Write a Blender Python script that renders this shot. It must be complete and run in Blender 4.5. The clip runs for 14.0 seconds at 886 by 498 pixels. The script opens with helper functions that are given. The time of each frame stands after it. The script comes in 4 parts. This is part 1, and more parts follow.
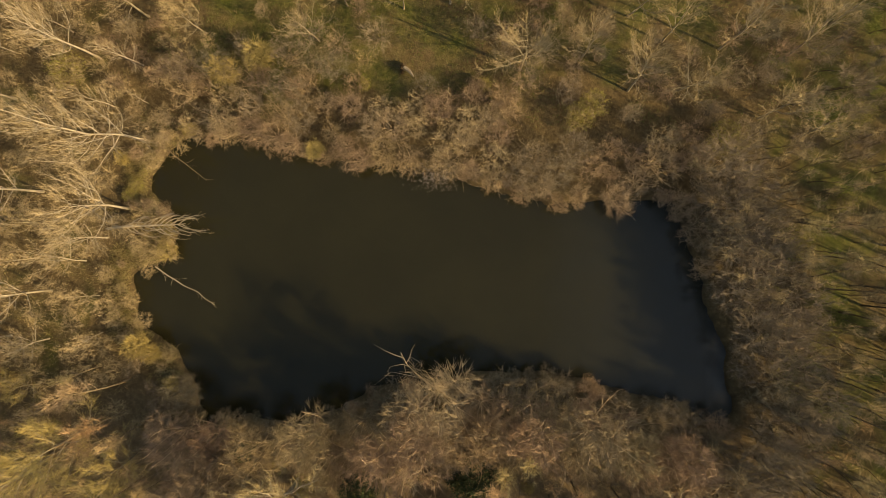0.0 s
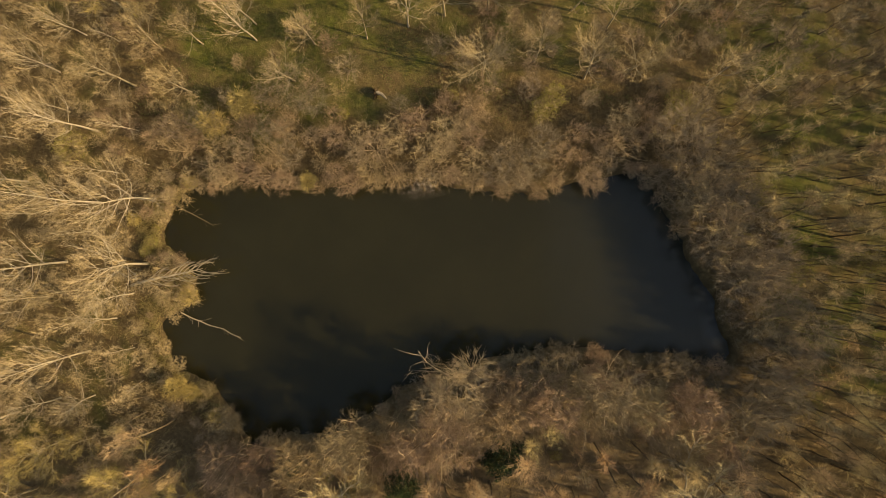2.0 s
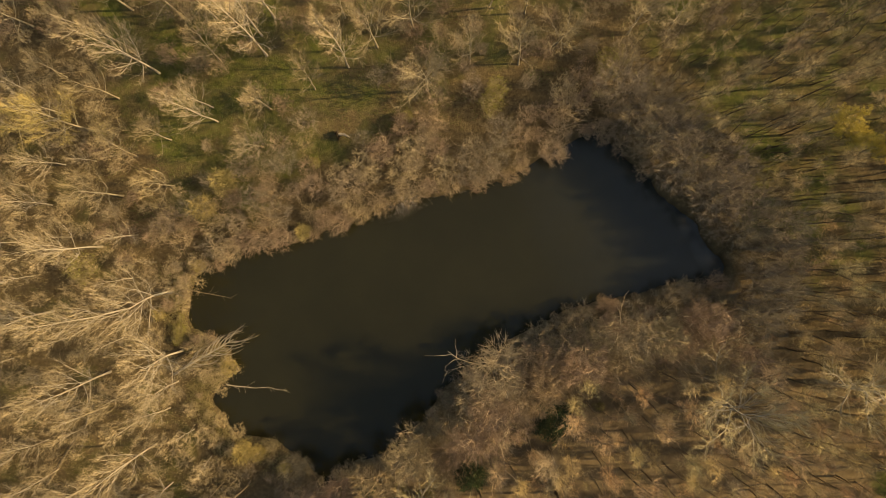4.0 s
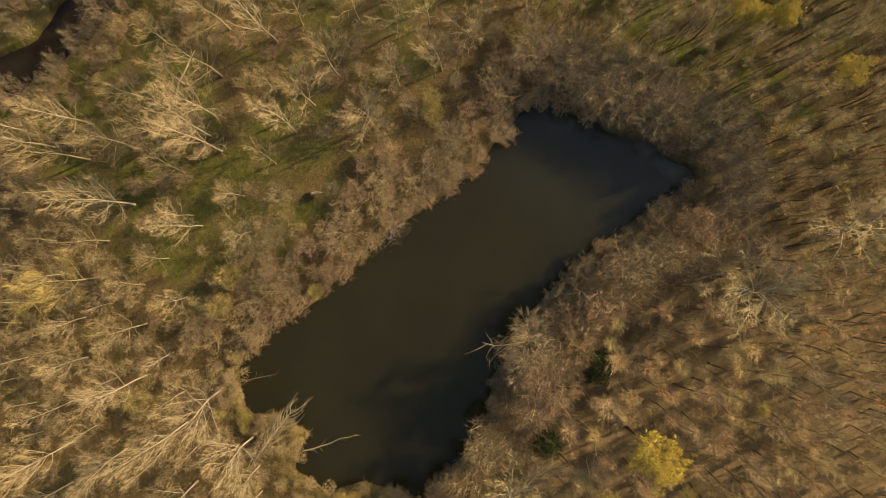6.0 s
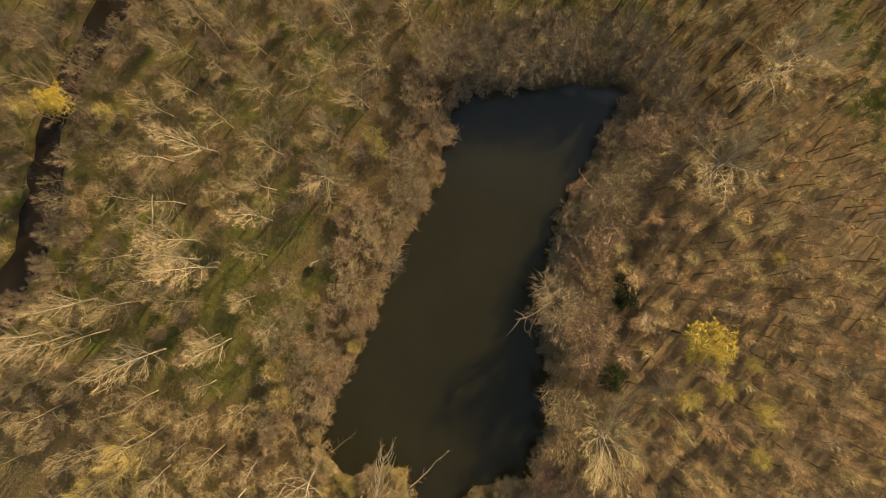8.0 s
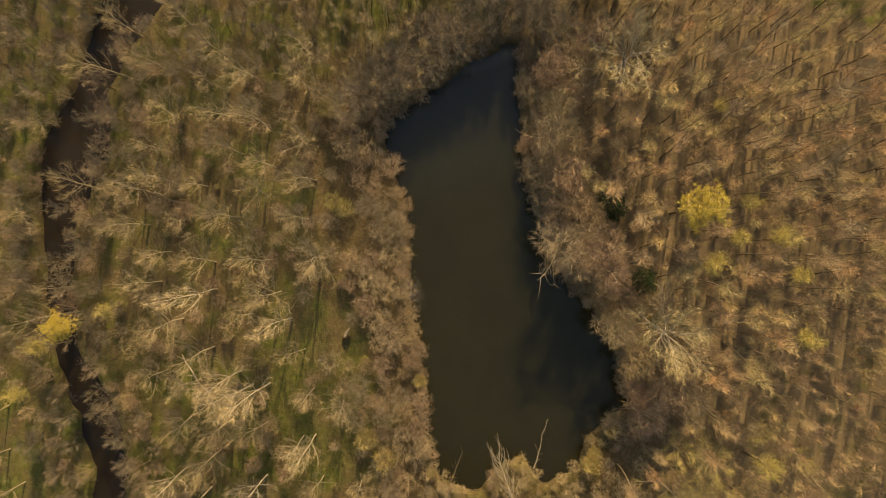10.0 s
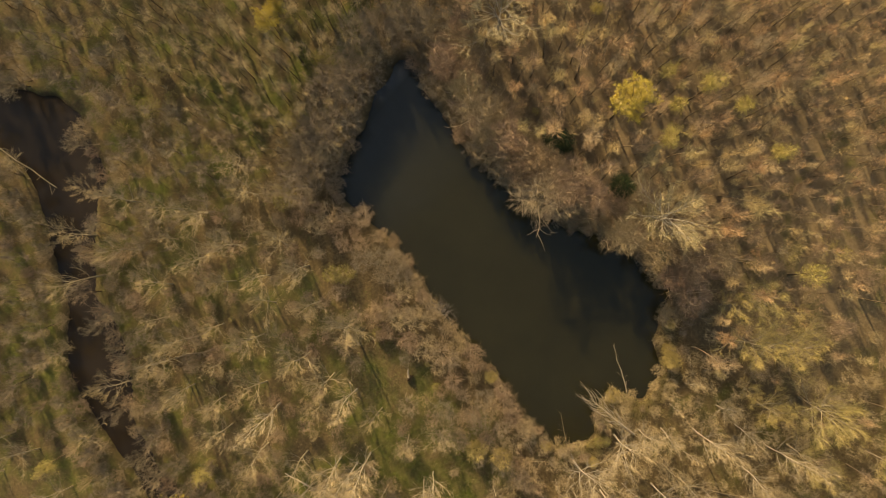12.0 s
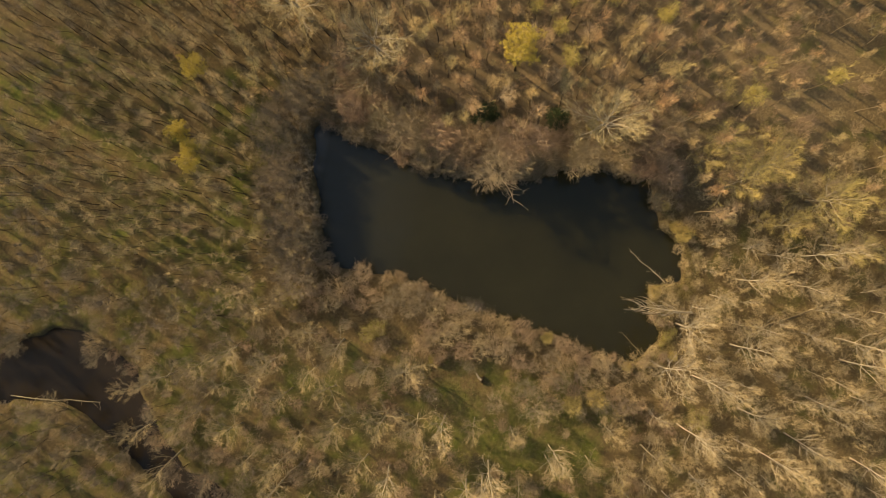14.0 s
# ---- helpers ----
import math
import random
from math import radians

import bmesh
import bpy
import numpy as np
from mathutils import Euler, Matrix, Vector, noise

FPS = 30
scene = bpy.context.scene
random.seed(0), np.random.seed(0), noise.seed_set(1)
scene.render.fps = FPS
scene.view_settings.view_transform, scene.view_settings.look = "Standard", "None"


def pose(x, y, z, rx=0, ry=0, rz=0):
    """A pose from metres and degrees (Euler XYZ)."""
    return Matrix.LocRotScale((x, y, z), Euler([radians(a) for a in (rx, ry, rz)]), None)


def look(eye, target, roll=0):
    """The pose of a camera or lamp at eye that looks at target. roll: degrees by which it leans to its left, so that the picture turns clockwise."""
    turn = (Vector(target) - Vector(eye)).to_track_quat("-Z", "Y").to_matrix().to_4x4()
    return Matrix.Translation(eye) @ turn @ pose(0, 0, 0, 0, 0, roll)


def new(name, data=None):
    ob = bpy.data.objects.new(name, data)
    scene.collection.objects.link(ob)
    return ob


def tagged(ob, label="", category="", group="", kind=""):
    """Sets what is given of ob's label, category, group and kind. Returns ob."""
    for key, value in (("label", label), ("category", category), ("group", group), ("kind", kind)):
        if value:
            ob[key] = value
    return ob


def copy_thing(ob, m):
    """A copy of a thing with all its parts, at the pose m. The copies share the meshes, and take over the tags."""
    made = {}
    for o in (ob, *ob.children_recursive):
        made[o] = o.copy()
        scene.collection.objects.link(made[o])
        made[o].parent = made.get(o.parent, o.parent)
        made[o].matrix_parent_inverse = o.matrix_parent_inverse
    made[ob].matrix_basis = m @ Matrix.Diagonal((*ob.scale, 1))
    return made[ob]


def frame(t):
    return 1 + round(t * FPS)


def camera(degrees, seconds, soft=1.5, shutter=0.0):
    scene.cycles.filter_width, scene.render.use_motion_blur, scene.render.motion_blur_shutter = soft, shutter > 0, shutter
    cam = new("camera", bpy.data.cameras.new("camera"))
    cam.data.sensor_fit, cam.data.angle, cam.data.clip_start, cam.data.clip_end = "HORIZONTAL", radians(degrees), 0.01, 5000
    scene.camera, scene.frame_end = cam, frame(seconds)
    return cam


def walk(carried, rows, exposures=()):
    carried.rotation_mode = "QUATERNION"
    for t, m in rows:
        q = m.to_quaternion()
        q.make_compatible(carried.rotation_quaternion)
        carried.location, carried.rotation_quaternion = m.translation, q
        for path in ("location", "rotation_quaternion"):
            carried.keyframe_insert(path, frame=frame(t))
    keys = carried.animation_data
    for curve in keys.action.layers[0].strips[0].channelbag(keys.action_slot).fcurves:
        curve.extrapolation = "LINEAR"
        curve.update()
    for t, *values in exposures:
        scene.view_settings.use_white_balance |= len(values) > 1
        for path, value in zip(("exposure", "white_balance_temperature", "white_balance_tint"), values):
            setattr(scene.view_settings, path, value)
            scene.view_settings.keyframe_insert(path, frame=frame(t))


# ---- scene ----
cam = camera(68.6, 14.0, soft=0.8)
# seconds, eye x, y, z, heading; the camera hangs almost straight down and climbs while it turns
PATH = [
    (0.0, -0.00, 0.00, 69.00, -0.00),
    (0.5, 0.11, -0.04, 70.40, -1.33),
    (1.0, 0.21, -0.09, 71.79, -3.18),
    (1.5, 0.30, -0.13, 73.19, -5.95),
    (2.0, 0.39, -0.17, 74.58, -9.80),
    (2.5, 0.48, -0.21, 75.97, -13.83),
    (3.0, 0.56, -0.24, 77.35, -17.97),
    (3.5, 0.64, -0.28, 78.74, -22.48),
    (4.0, 0.71, -0.31, 80.12, -27.36),
    (4.5, 0.77, -0.35, 81.50, -32.55),
    (5.0, 0.83, -0.38, 82.88, -38.02),
    (5.5, 0.89, -0.41, 84.26, -43.72),
    (6.0, 0.94, -0.44, 85.64, -49.65),
    (6.5, 0.99, -0.47, 87.01, -55.80),
    (7.0, 1.03, -0.50, 88.38, -62.14),
    (7.5, 1.06, -0.53, 89.75, -68.80),
    (8.0, 1.09, -0.55, 91.11, -76.03),
    (8.5, 1.12, -0.58, 92.48, -83.70),
    (9.0, 1.14, -0.60, 93.84, -91.37),
    (9.5, 1.15, -0.62, 95.20, -99.09),
    (10.0, 1.16, -0.64, 96.56, -106.86),
    (10.5, 1.17, -0.66, 97.92, -114.66),
    (11.0, 1.17, -0.68, 99.27, -122.49),
    (11.5, 1.16, -0.70, 100.62, -130.33),
    (12.0, 1.15, -0.71, 101.97, -138.19),
    (12.5, 1.14, -0.73, 103.32, -146.07),
    (13.0, 1.12, -0.74, 104.67, -153.93),
    (13.5, 1.09, -0.75, 106.01, -161.86),
    (14.0, 1.06, -0.76, 107.35, -169.89),
]
NOD, BANK = 0.22, 1.553
walk(cam, [(t, pose(x, y, z, NOD, BANK, turn)) for t, x, y, z, turn in PATH], [(0.0, 0.38, 10000, 6.8), (8.0, 0.45, 10200, 6.8), (14.0, 0.50, 9500, 7.4)])

# ---- world, sun, exposure ----
SUN_WAY = Vector((0.91, -0.41, 0.53)).normalized()
world = bpy.data.worlds.new("sky")
scene.world = world
world.use_nodes = True
wn = world.node_tree.nodes
sky = wn.new("ShaderNodeTexSky")
sky.sky_type, sky.sun_disc = "NISHITA", False
sky.sun_elevation, sky.sun_rotation = math.asin(SUN_WAY.z), math.atan2(SUN_WAY.x, SUN_WAY.y)
world.node_tree.links.new(sky.outputs[0], wn["Background"].inputs[0])
wn["Background"].inputs[1].default_value = 0.148
lamp = bpy.data.lights.new("sun", "SUN")
lamp.energy, lamp.angle, lamp.color = 4.8, radians(0.6), (1.0, 0.84, 0.60)
new("sun", lamp).matrix_world = look(SUN_WAY * 300, (0, 0, 0))

# ---- materials ----


def shader(name, rough=0.8, spec=0.3):
    mat = bpy.data.materials.new(name)
    mat.use_nodes = True
    nodes, links = mat.node_tree.nodes, mat.node_tree.links
    bsdf = nodes["Principled BSDF"]
    bsdf.inputs["Roughness"].default_value = rough
    bsdf.inputs["Specular IOR Level"].default_value = spec
    return mat, nodes, links, bsdf


def ramp(nodes, stops):
    node = nodes.new("ShaderNodeValToRGB")
    el = node.color_ramp.elements
    while len(el) < len(stops):
        el.new(0.5)
    for e, (at, col) in zip(el, stops):
        e.position, e.color = at, (*col, 1)
    return node


def noise_node(nodes, links, scale, detail=4.0, rough=0.6, coords="Object"):
    tc = nodes.new("ShaderNodeTexCoord")
    node = nodes.new("ShaderNodeTexNoise")
    node.inputs["Scale"].default_value, node.inputs["Detail"].default_value = scale, detail
    node.inputs["Roughness"].default_value = rough
    links.new(tc.outputs[coords], node.inputs["Vector"])
    return node


def mixed(nodes, links, fac, a, b, mode="MIX"):
    node = nodes.new("ShaderNodeMix")
    node.data_type, node.blend_type = "RGBA", mode
    for sock, val in ((node.inputs[0], fac), (node.inputs[6], a), (node.inputs[7], b)):
        if isinstance(val, (int, float)):
            sock.default_value = val
        elif isinstance(val, tuple):
            sock.default_value = (*val, 1)
        else:
            links.new(val, sock)
    return node.outputs[2]


def wood(name, colours, rough=0.85):
    """Bark or twigs: the tone varies from plant to plant and along the grain."""
    mat, nodes, links, bsdf = shader(name, rough, 0.2)
    info = nodes.new("ShaderNodeObjectInfo")
    tone = ramp(nodes, [(i / (len(colours) - 1), c) for i, c in enumerate(colours)])
    own = nodes.new("ShaderNodeAttribute")
    own.attribute_name = "plant"
    pick = nodes.new("ShaderNodeMath")
    pick.operation = "ADD"
    links.new(info.outputs["Random"], pick.inputs[0])
    links.new(own.outputs["Fac"], pick.inputs[1])
    wrap = nodes.new("ShaderNodeMath")
    wrap.operation = "FRACT"
    links.new(pick.outputs[0], wrap.inputs[0])
    links.new(wrap.outputs[0], tone.inputs[0])
    grain = noise_node(nodes, links, 1.1, 5.0, 0.7)
    shade = ramp(nodes, [(0.3, (0.55, 0.55, 0.55)), (0.7, (1.35, 1.3, 1.25))])
    links.new(grain.outputs[0], shade.inputs[0])
    links.new(mixed(nodes, links, 1.0, tone.outputs[0], shade.outputs[0], "MULTIPLY"), bsdf.inputs["Base Color"])
    return mat


def leafage(name, colours):
    mat, nodes, links, bsdf = shader(name, 0.6, 0.3)
    geo = nodes.new("ShaderNodeNewGeometry")
    tone = ramp(nodes, [(i / (len(colours) - 1), c) for i, c in enumerate(colours)])
    links.new(geo.outputs["Random Per Island"], tone.inputs[0])
    links.new(tone.outputs[0], bsdf.inputs["Base Color"])
    return mat


M_BARK = wood("bark_grey_brown", [(0.10, 0.076, 0.05), (0.14, 0.108, 0.07), (0.18, 0.145, 0.10)])
M_PALE = wood("bark_pale", [(0.38, 0.331, 0.258), (0.442, 0.384, 0.3), (0.345, 0.3, 0.235)])
M_STEM = wood("stems_pinkish_brown", [(0.41, 0.31, 0.21), (0.46, 0.355, 0.24), (0.37, 0.285, 0.195)])
M_LIMB = wood("limbs_beige", [(0.292, 0.246, 0.175), (0.336, 0.286, 0.203), (0.271, 0.225, 0.157)])
M_BARK_YOUNG = wood("bark_young_brown", [(0.19, 0.145, 0.095), (0.24, 0.185, 0.125), (0.16, 0.125, 0.085)])
M_TWIG_OLD = wood("twigs_pale_straw", [(0.396, 0.323, 0.181), (0.447, 0.365, 0.206), (0.413, 0.331, 0.189)])
M_TWIG_SHRUB = wood("twigs_reddish_brown", [(0.26, 0.185, 0.13), (0.33, 0.235, 0.16), (0.29, 0.235, 0.165), (0.37, 0.28, 0.17), (0.30, 0.21, 0.15), (0.34, 0.27, 0.15)])
M_TWIG_TALL = wood("twigs_dark_reddish", [(0.247, 0.171, 0.12), (0.304, 0.213, 0.149), (0.267, 0.213, 0.149), (0.323, 0.246, 0.144), (0.285, 0.19, 0.134), (0.257, 0.213, 0.125)])
M_TWIG_YOUNG = wood("twigs_brown", [(0.378, 0.268, 0.165), (0.488, 0.336, 0.201), (0.415, 0.342, 0.177), (0.512, 0.378, 0.195), (0.378, 0.299, 0.201), (0.488, 0.311, 0.177), (0.439, 0.317, 0.195)])
M_TWIG_BROAD = wood("twigs_grey_olive", [(0.31, 0.244, 0.138), (0.369, 0.29, 0.166), (0.33, 0.262, 0.157)])
M_TWIG_PALE = wood("twigs_beige", [(0.415, 0.327, 0.201), (0.471, 0.371, 0.224), (0.392, 0.31, 0.195)])
M_TWIG_GOLD = wood("twigs_golden", [(0.402, 0.316, 0.13), (0.448, 0.351, 0.145), (0.38, 0.31, 0.135)])
M_TWIG_DAMP = wood("twigs_damp_brown", [(0.297, 0.226, 0.138), (0.363, 0.281, 0.16), (0.308, 0.264, 0.143), (0.341, 0.242, 0.154)])
M_TWIG_GREY = wood("twigs_dull_grey", [(0.20, 0.163, 0.118), (0.25, 0.20, 0.145), (0.21, 0.18, 0.125), (0.24, 0.185, 0.14)])
M_LEAF_YELLOW = leafage("leaves_yellow", [(0.45, 0.335, 0.065), (0.51, 0.385, 0.08), (0.39, 0.305, 0.065)])
M_LEAF_LIME = leafage("leaves_lime", [(0.36, 0.29, 0.075), (0.43, 0.35, 0.095), (0.31, 0.26, 0.07)])
M_LEAF_OLIVE = leafage("leaves_olive", [(0.25, 0.22, 0.045), (0.33, 0.29, 0.06), (0.20, 0.20, 0.04)])
M_LEAF_DARK = leafage("leaves_evergreen", [(0.025, 0.045, 0.018), (0.04, 0.06, 0.022), (0.05, 0.065, 0.02)])
M_GRASS = leafage("grass_blades", [(0.075, 0.10, 0.02), (0.11, 0.13, 0.03), (0.16, 0.15, 0.04)])
M_REED = leafage("dry_reed", [(0.30, 0.23, 0.11), (0.38, 0.30, 0.15), (0.24, 0.20, 0.09), (0.20, 0.19, 0.06)])
M_DEADWOOD = wood("weathered_wood", [(0.40, 0.34, 0.26), (0.46, 0.39, 0.30)])
M_EARTH = wood("raw_earth", [(0.07, 0.045, 0.025), (0.09, 0.06, 0.03)])
M_DEBRIS = leafage("bleached_twigs", [(0.55, 0.50, 0.48), (0.42, 0.36, 0.36), (0.30, 0.24, 0.22)])


def ground_material():
    mat, nodes, links, bsdf = shader("woodland_floor", 0.95, 0.15)
    grass = nodes.new("ShaderNodeAttribute")
    grass.attribute_name = "grass"
    litter = ramp(nodes, [(0.25, (0.05, 0.036, 0.02)), (0.5, (0.12, 0.086, 0.045)), (0.75, (0.22, 0.165, 0.09))])
    litter_noise = noise_node(nodes, links, 2.2, 8.0, 0.75)
    links.new(litter_noise.outputs[0], litter.inputs[0])
    beech = ramp(nodes, [(0.25, (0.13, 0.094, 0.056)), (0.5, (0.195, 0.143, 0.086)), (0.75, (0.27, 0.20, 0.122))])
    links.new(litter_noise.outputs[0], beech.inputs[0])
    leafy = nodes.new("ShaderNodeAttribute")
    leafy.attribute_name = "beech"
    fallen = mixed(nodes, links, leafy.outputs["Fac"], litter.outputs[0], beech.outputs[0])
    green = ramp(nodes, [(0.28, (0.040, 0.050, 0.014)), (0.5, (0.092, 0.104, 0.025)), (0.72, (0.18, 0.175, 0.055))])
    links.new(noise_node(nodes, links, 1.3, 8.0, 0.7).outputs[0], green.inputs[0])
    patch = noise_node(nodes, links, 0.22, 5.0, 0.62)
    add = nodes.new("ShaderNodeMath")
    add.operation = "ADD"
    links.new(grass.outputs["Fac"], add.inputs[0])
    links.new(patch.outputs[0], add.inputs[1])
    cut = nodes.new("ShaderNodeMapRange")
    cut.inputs[1].default_value, cut.inputs[2].default_value = 0.85, 1.15
    links.new(add.outputs[0], cut.inputs[0])
    soil = mixed(nodes, links, cut.outputs[0], fallen, green.outputs[0])
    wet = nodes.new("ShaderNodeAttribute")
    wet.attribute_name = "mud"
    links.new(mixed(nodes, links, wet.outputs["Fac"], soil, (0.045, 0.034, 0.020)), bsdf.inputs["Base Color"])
    bump = nodes.new("ShaderNodeBump")
    bump.inputs["Strength"].default_value, bump.inputs["Distance"].default_value = 0.9, 0.15
    links.new(noise_node(nodes, links, 5.0, 6.0, 0.7).outputs[0], bump.inputs["Height"])
    links.new(bump.outputs[0], bsdf.inputs["Normal"])
    return mat


def water_material(film):
    """Turbid brown water; its east-end colour carries a thin grey film and painted sky sheen."""
    mat, nodes, links, bsdf = shader("turbid_water" if film else "stream_water", 0.06, 0.75)
    bsdf.inputs["IOR"].default_value = 1.33
    bsdf.subsurface_method = "BURLEY"
    bsdf.inputs["Subsurface Weight"].default_value = 1.0
    bsdf.inputs["Subsurface Scale"].default_value = 0.5
    bsdf.inputs["Subsurface Radius"].default_value = (1.7, 1.6, 1.2)
    mud = ramp(nodes, [(0.3, (0.0155, 0.0142, 0.0062)), (0.7, (0.0200, 0.0183, 0.0080))])
    links.new(noise_node(nodes, links, 0.09, 3.0).outputs[0], mud.inputs[0])
    tc = nodes.new("ShaderNodeTexCoord")
    sep = nodes.new("ShaderNodeSeparateXYZ")
    links.new(tc.outputs["Object"], sep.inputs[0])
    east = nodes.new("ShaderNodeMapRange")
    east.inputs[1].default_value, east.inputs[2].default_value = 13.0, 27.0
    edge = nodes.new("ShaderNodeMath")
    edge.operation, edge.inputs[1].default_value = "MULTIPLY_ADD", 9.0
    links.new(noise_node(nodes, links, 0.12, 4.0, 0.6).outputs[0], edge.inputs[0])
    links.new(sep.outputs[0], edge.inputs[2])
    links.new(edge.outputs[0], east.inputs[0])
    streak = noise_node(nodes, links, 0.28, 6.0, 0.65)
    streak.inputs["Distortion"].default_value = 0.5
    mul = nodes.new("ShaderNodeMath")
    mul.operation = "MULTIPLY"
    band = ramp(nodes, [(0.35, (0.7, 0.7, 0.7)), (0.7, (1, 1, 1))])
    links.new(streak.outputs[0], band.inputs[0])
    links.new(east.outputs[0], mul.inputs[0])
    links.new(band.outputs[0], mul.inputs[1])
    if film:
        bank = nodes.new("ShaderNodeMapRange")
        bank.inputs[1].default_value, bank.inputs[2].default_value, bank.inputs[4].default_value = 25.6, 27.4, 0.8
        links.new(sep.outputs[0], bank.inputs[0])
        # thin film, plus sky sheen of the shaded end put into the base colour
        film_and_sheen = mixed(nodes, links, mul.outputs[0], mud.outputs[0], (0.021, 0.0225, 0.020))
        links.new(mixed(nodes, links, bank.outputs[0], film_and_sheen, (0.06, 0.066, 0.072)), bsdf.inputs["Base Color"])
    else:
        mud.color_ramp.elements[0].color, mud.color_ramp.elements[1].color = (0.015, 0.0115, 0.0085, 1), (0.024, 0.018, 0.0125, 1)
        bsdf.inputs["Specular IOR Level"].default_value = 0.4
        links.new(mud.outputs[0], bsdf.inputs["Base Color"])
    bump = nodes.new("ShaderNodeBump")
    bump.inputs["Strength"].default_value, bump.inputs["Distance"].default_value = 0.08, 0.02
    links.new(noise_node(nodes, links, 3.0, 3.0).outputs[0], bump.inputs["Height"])
    links.new(bump.outputs[0], bsdf.inputs["Normal"])
    return mat


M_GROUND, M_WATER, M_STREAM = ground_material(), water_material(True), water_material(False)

# ---- plan ----
SHORE = [(-29.0, 12.2), (-22.7, 12.0), (-15.4, 9.8), (-7.5, 9.0), (-1.5, 8.2), (4.5, 6.0), (9.6, 4.8), (14.5, 5.0), (21.8, 5.4), (23.6, 2.0),
         (24.8, -2.5), (26.0, -7.0), (27.6, -11.0), (28.0, -16.8), (26.8, -18.0), (22.0, -15.6), (15.8, -14.0), (8.5, -12.4), (1.0, -12.4),
         (-3.5, -14.0), (-8.0, -13.8), (-14.0, -16.8), (-17.5, -18.2), (-22.5, -17.0), (-26.8, -18.0), (-29.0, -13.5), (-31.0, -9.6), (-34.4, -7.2),
         (-35.0, -2.2), (-31.9, -1.6), (-30.2, 2.0), (-32.8, 6.4), (-32.6, 8.6), (-31.3, 10.2)]
RIDE = [(60, -36), (46, -43), (37, -49), (30.6, -53), (25, -59.5), (18, -70)]
STREAM = [(84, 38), (74, 34), (62.5, 29), (55, 32.5), (47.5, 40.5), (40, 45.5), (33.5, 50), (24.5, 55.5), (14, 59), (4, 60.3), (-6, 58.6), (-14.4, 59.1), (-26, 62.5), (-40, 69), (-60, 84)]
WIDE = [3.5, 4, 5.5, 5.2, 2.6, 2.6, 4.6, 3.0, 1.8, 1.8, 2.4, 2.6, 2.6, 2.4, 2.4]


def to_segments(x, y, pts, closed):
    """Distance to a polyline, the nearest place along it, and whether a closed one holds the point."""
    x, y = np.asarray(x, float), np.asarray(y, float)
    best, along, inside = np.full(x.shape, 1e9), np.zeros(x.shape), np.zeros(x.shape, bool)
    n = len(pts)
    for i in range(n if closed else n - 1):
        (ax, ay), (bx, by) = pts[i], pts[(i + 1) % n]
        dx, dy = bx - ax, by - ay
        s = np.clip(((x - ax) * dx + (y - ay) * dy) / (dx * dx + dy * dy), 0, 1)
        d = np.hypot(x - ax - s * dx, y - ay - s * dy)
        along = np.where(d < best, i + s, along)
        best = np.minimum(best, d)
        if closed and ay != by:
            inside ^= ((ay > y) != (by > y)) & (x < ax + (y - ay) / (by - ay) * dx)
    return best, along, inside


def shore_distance(x, y):
    d, _, inside = to_segments(x, y, SHORE, True)
    return np.where(inside, -d, d)


def stream_distance(x, y):
    d, along, _ = to_segments(x, y, STREAM, False)
    return d - np.interp(along, range(len(WIDE)), WIDE)


def wavy(x, y):
    return (np.sin(x * 0.21 + 1.3 * np.sin(y * 0.13)) + np.sin(y * 0.27 + 1.1 * np.sin(x * 0.17 + 2)) + 0.5 * np.sin(x * 0.7 + y * 0.5)) / 2.5


def ground_height(x, y):
    d = np.minimum(shore_distance(x, y) + 0.35 * wavy(x * 3, y * 3) + 0.25 * wavy(x * 8, y * 8 + 1), stream_distance(x, y) + 0.8 * wavy(x * 1.7, y * 1.7) + 0.3 * wavy(x * 4, y * 4))
    s = np.clip((d + 0.75) / 1.6, 0, 1)
    land = 0.75 + 0.35 * wavy(x * 0.5, y * 0.5) + 0.10 * wavy(x * 2.2 + 5, y * 2.1)
    return -1.1 + (land + 1.1) * s * s * (3 - 2 * s)


def grassiness(x, y):
    """How green the floor is: the open wood north of the pond, the strip far east, and some glades."""
    g = (0.42 + 0.10 * np.clip((2 - x) / 10, 0, 1)) * np.clip((y - 12) / 6, 0, 1) * np.clip((x + 34) / 8, 0, 1)
    g = np.maximum(g, (0.47 - 0.06 * np.clip((x - 40) / 10, 0, 1)) * np.clip((x - 26) / 8, 0, 1) * np.clip((y + 34) / 10, 0, 1))
    g = np.maximum(g, 0.33 * np.clip((-33 - x) / 6, 0, 1))
    g = np.maximum(g, 0.34 * np.clip((-22 - x) / 8, 0, 1) * np.clip((-14 - y) / 6, 0, 1))
    strip, _, _ = to_segments(x, y, [(110, -24), (82, -15), (65, -10), (52, -5), (40, 8)], False)
    g = np.maximum(g, 0.5 * np.clip((5 - strip) / 4, 0, 1))
    lane, _, _ = to_segments(x, y, RIDE, False)
    g = np.maximum(g, 0.55 * np.clip((6 - lane) / 3, 0, 1))
    return np.maximum(g, 0.16)


# ---- ground and water ----


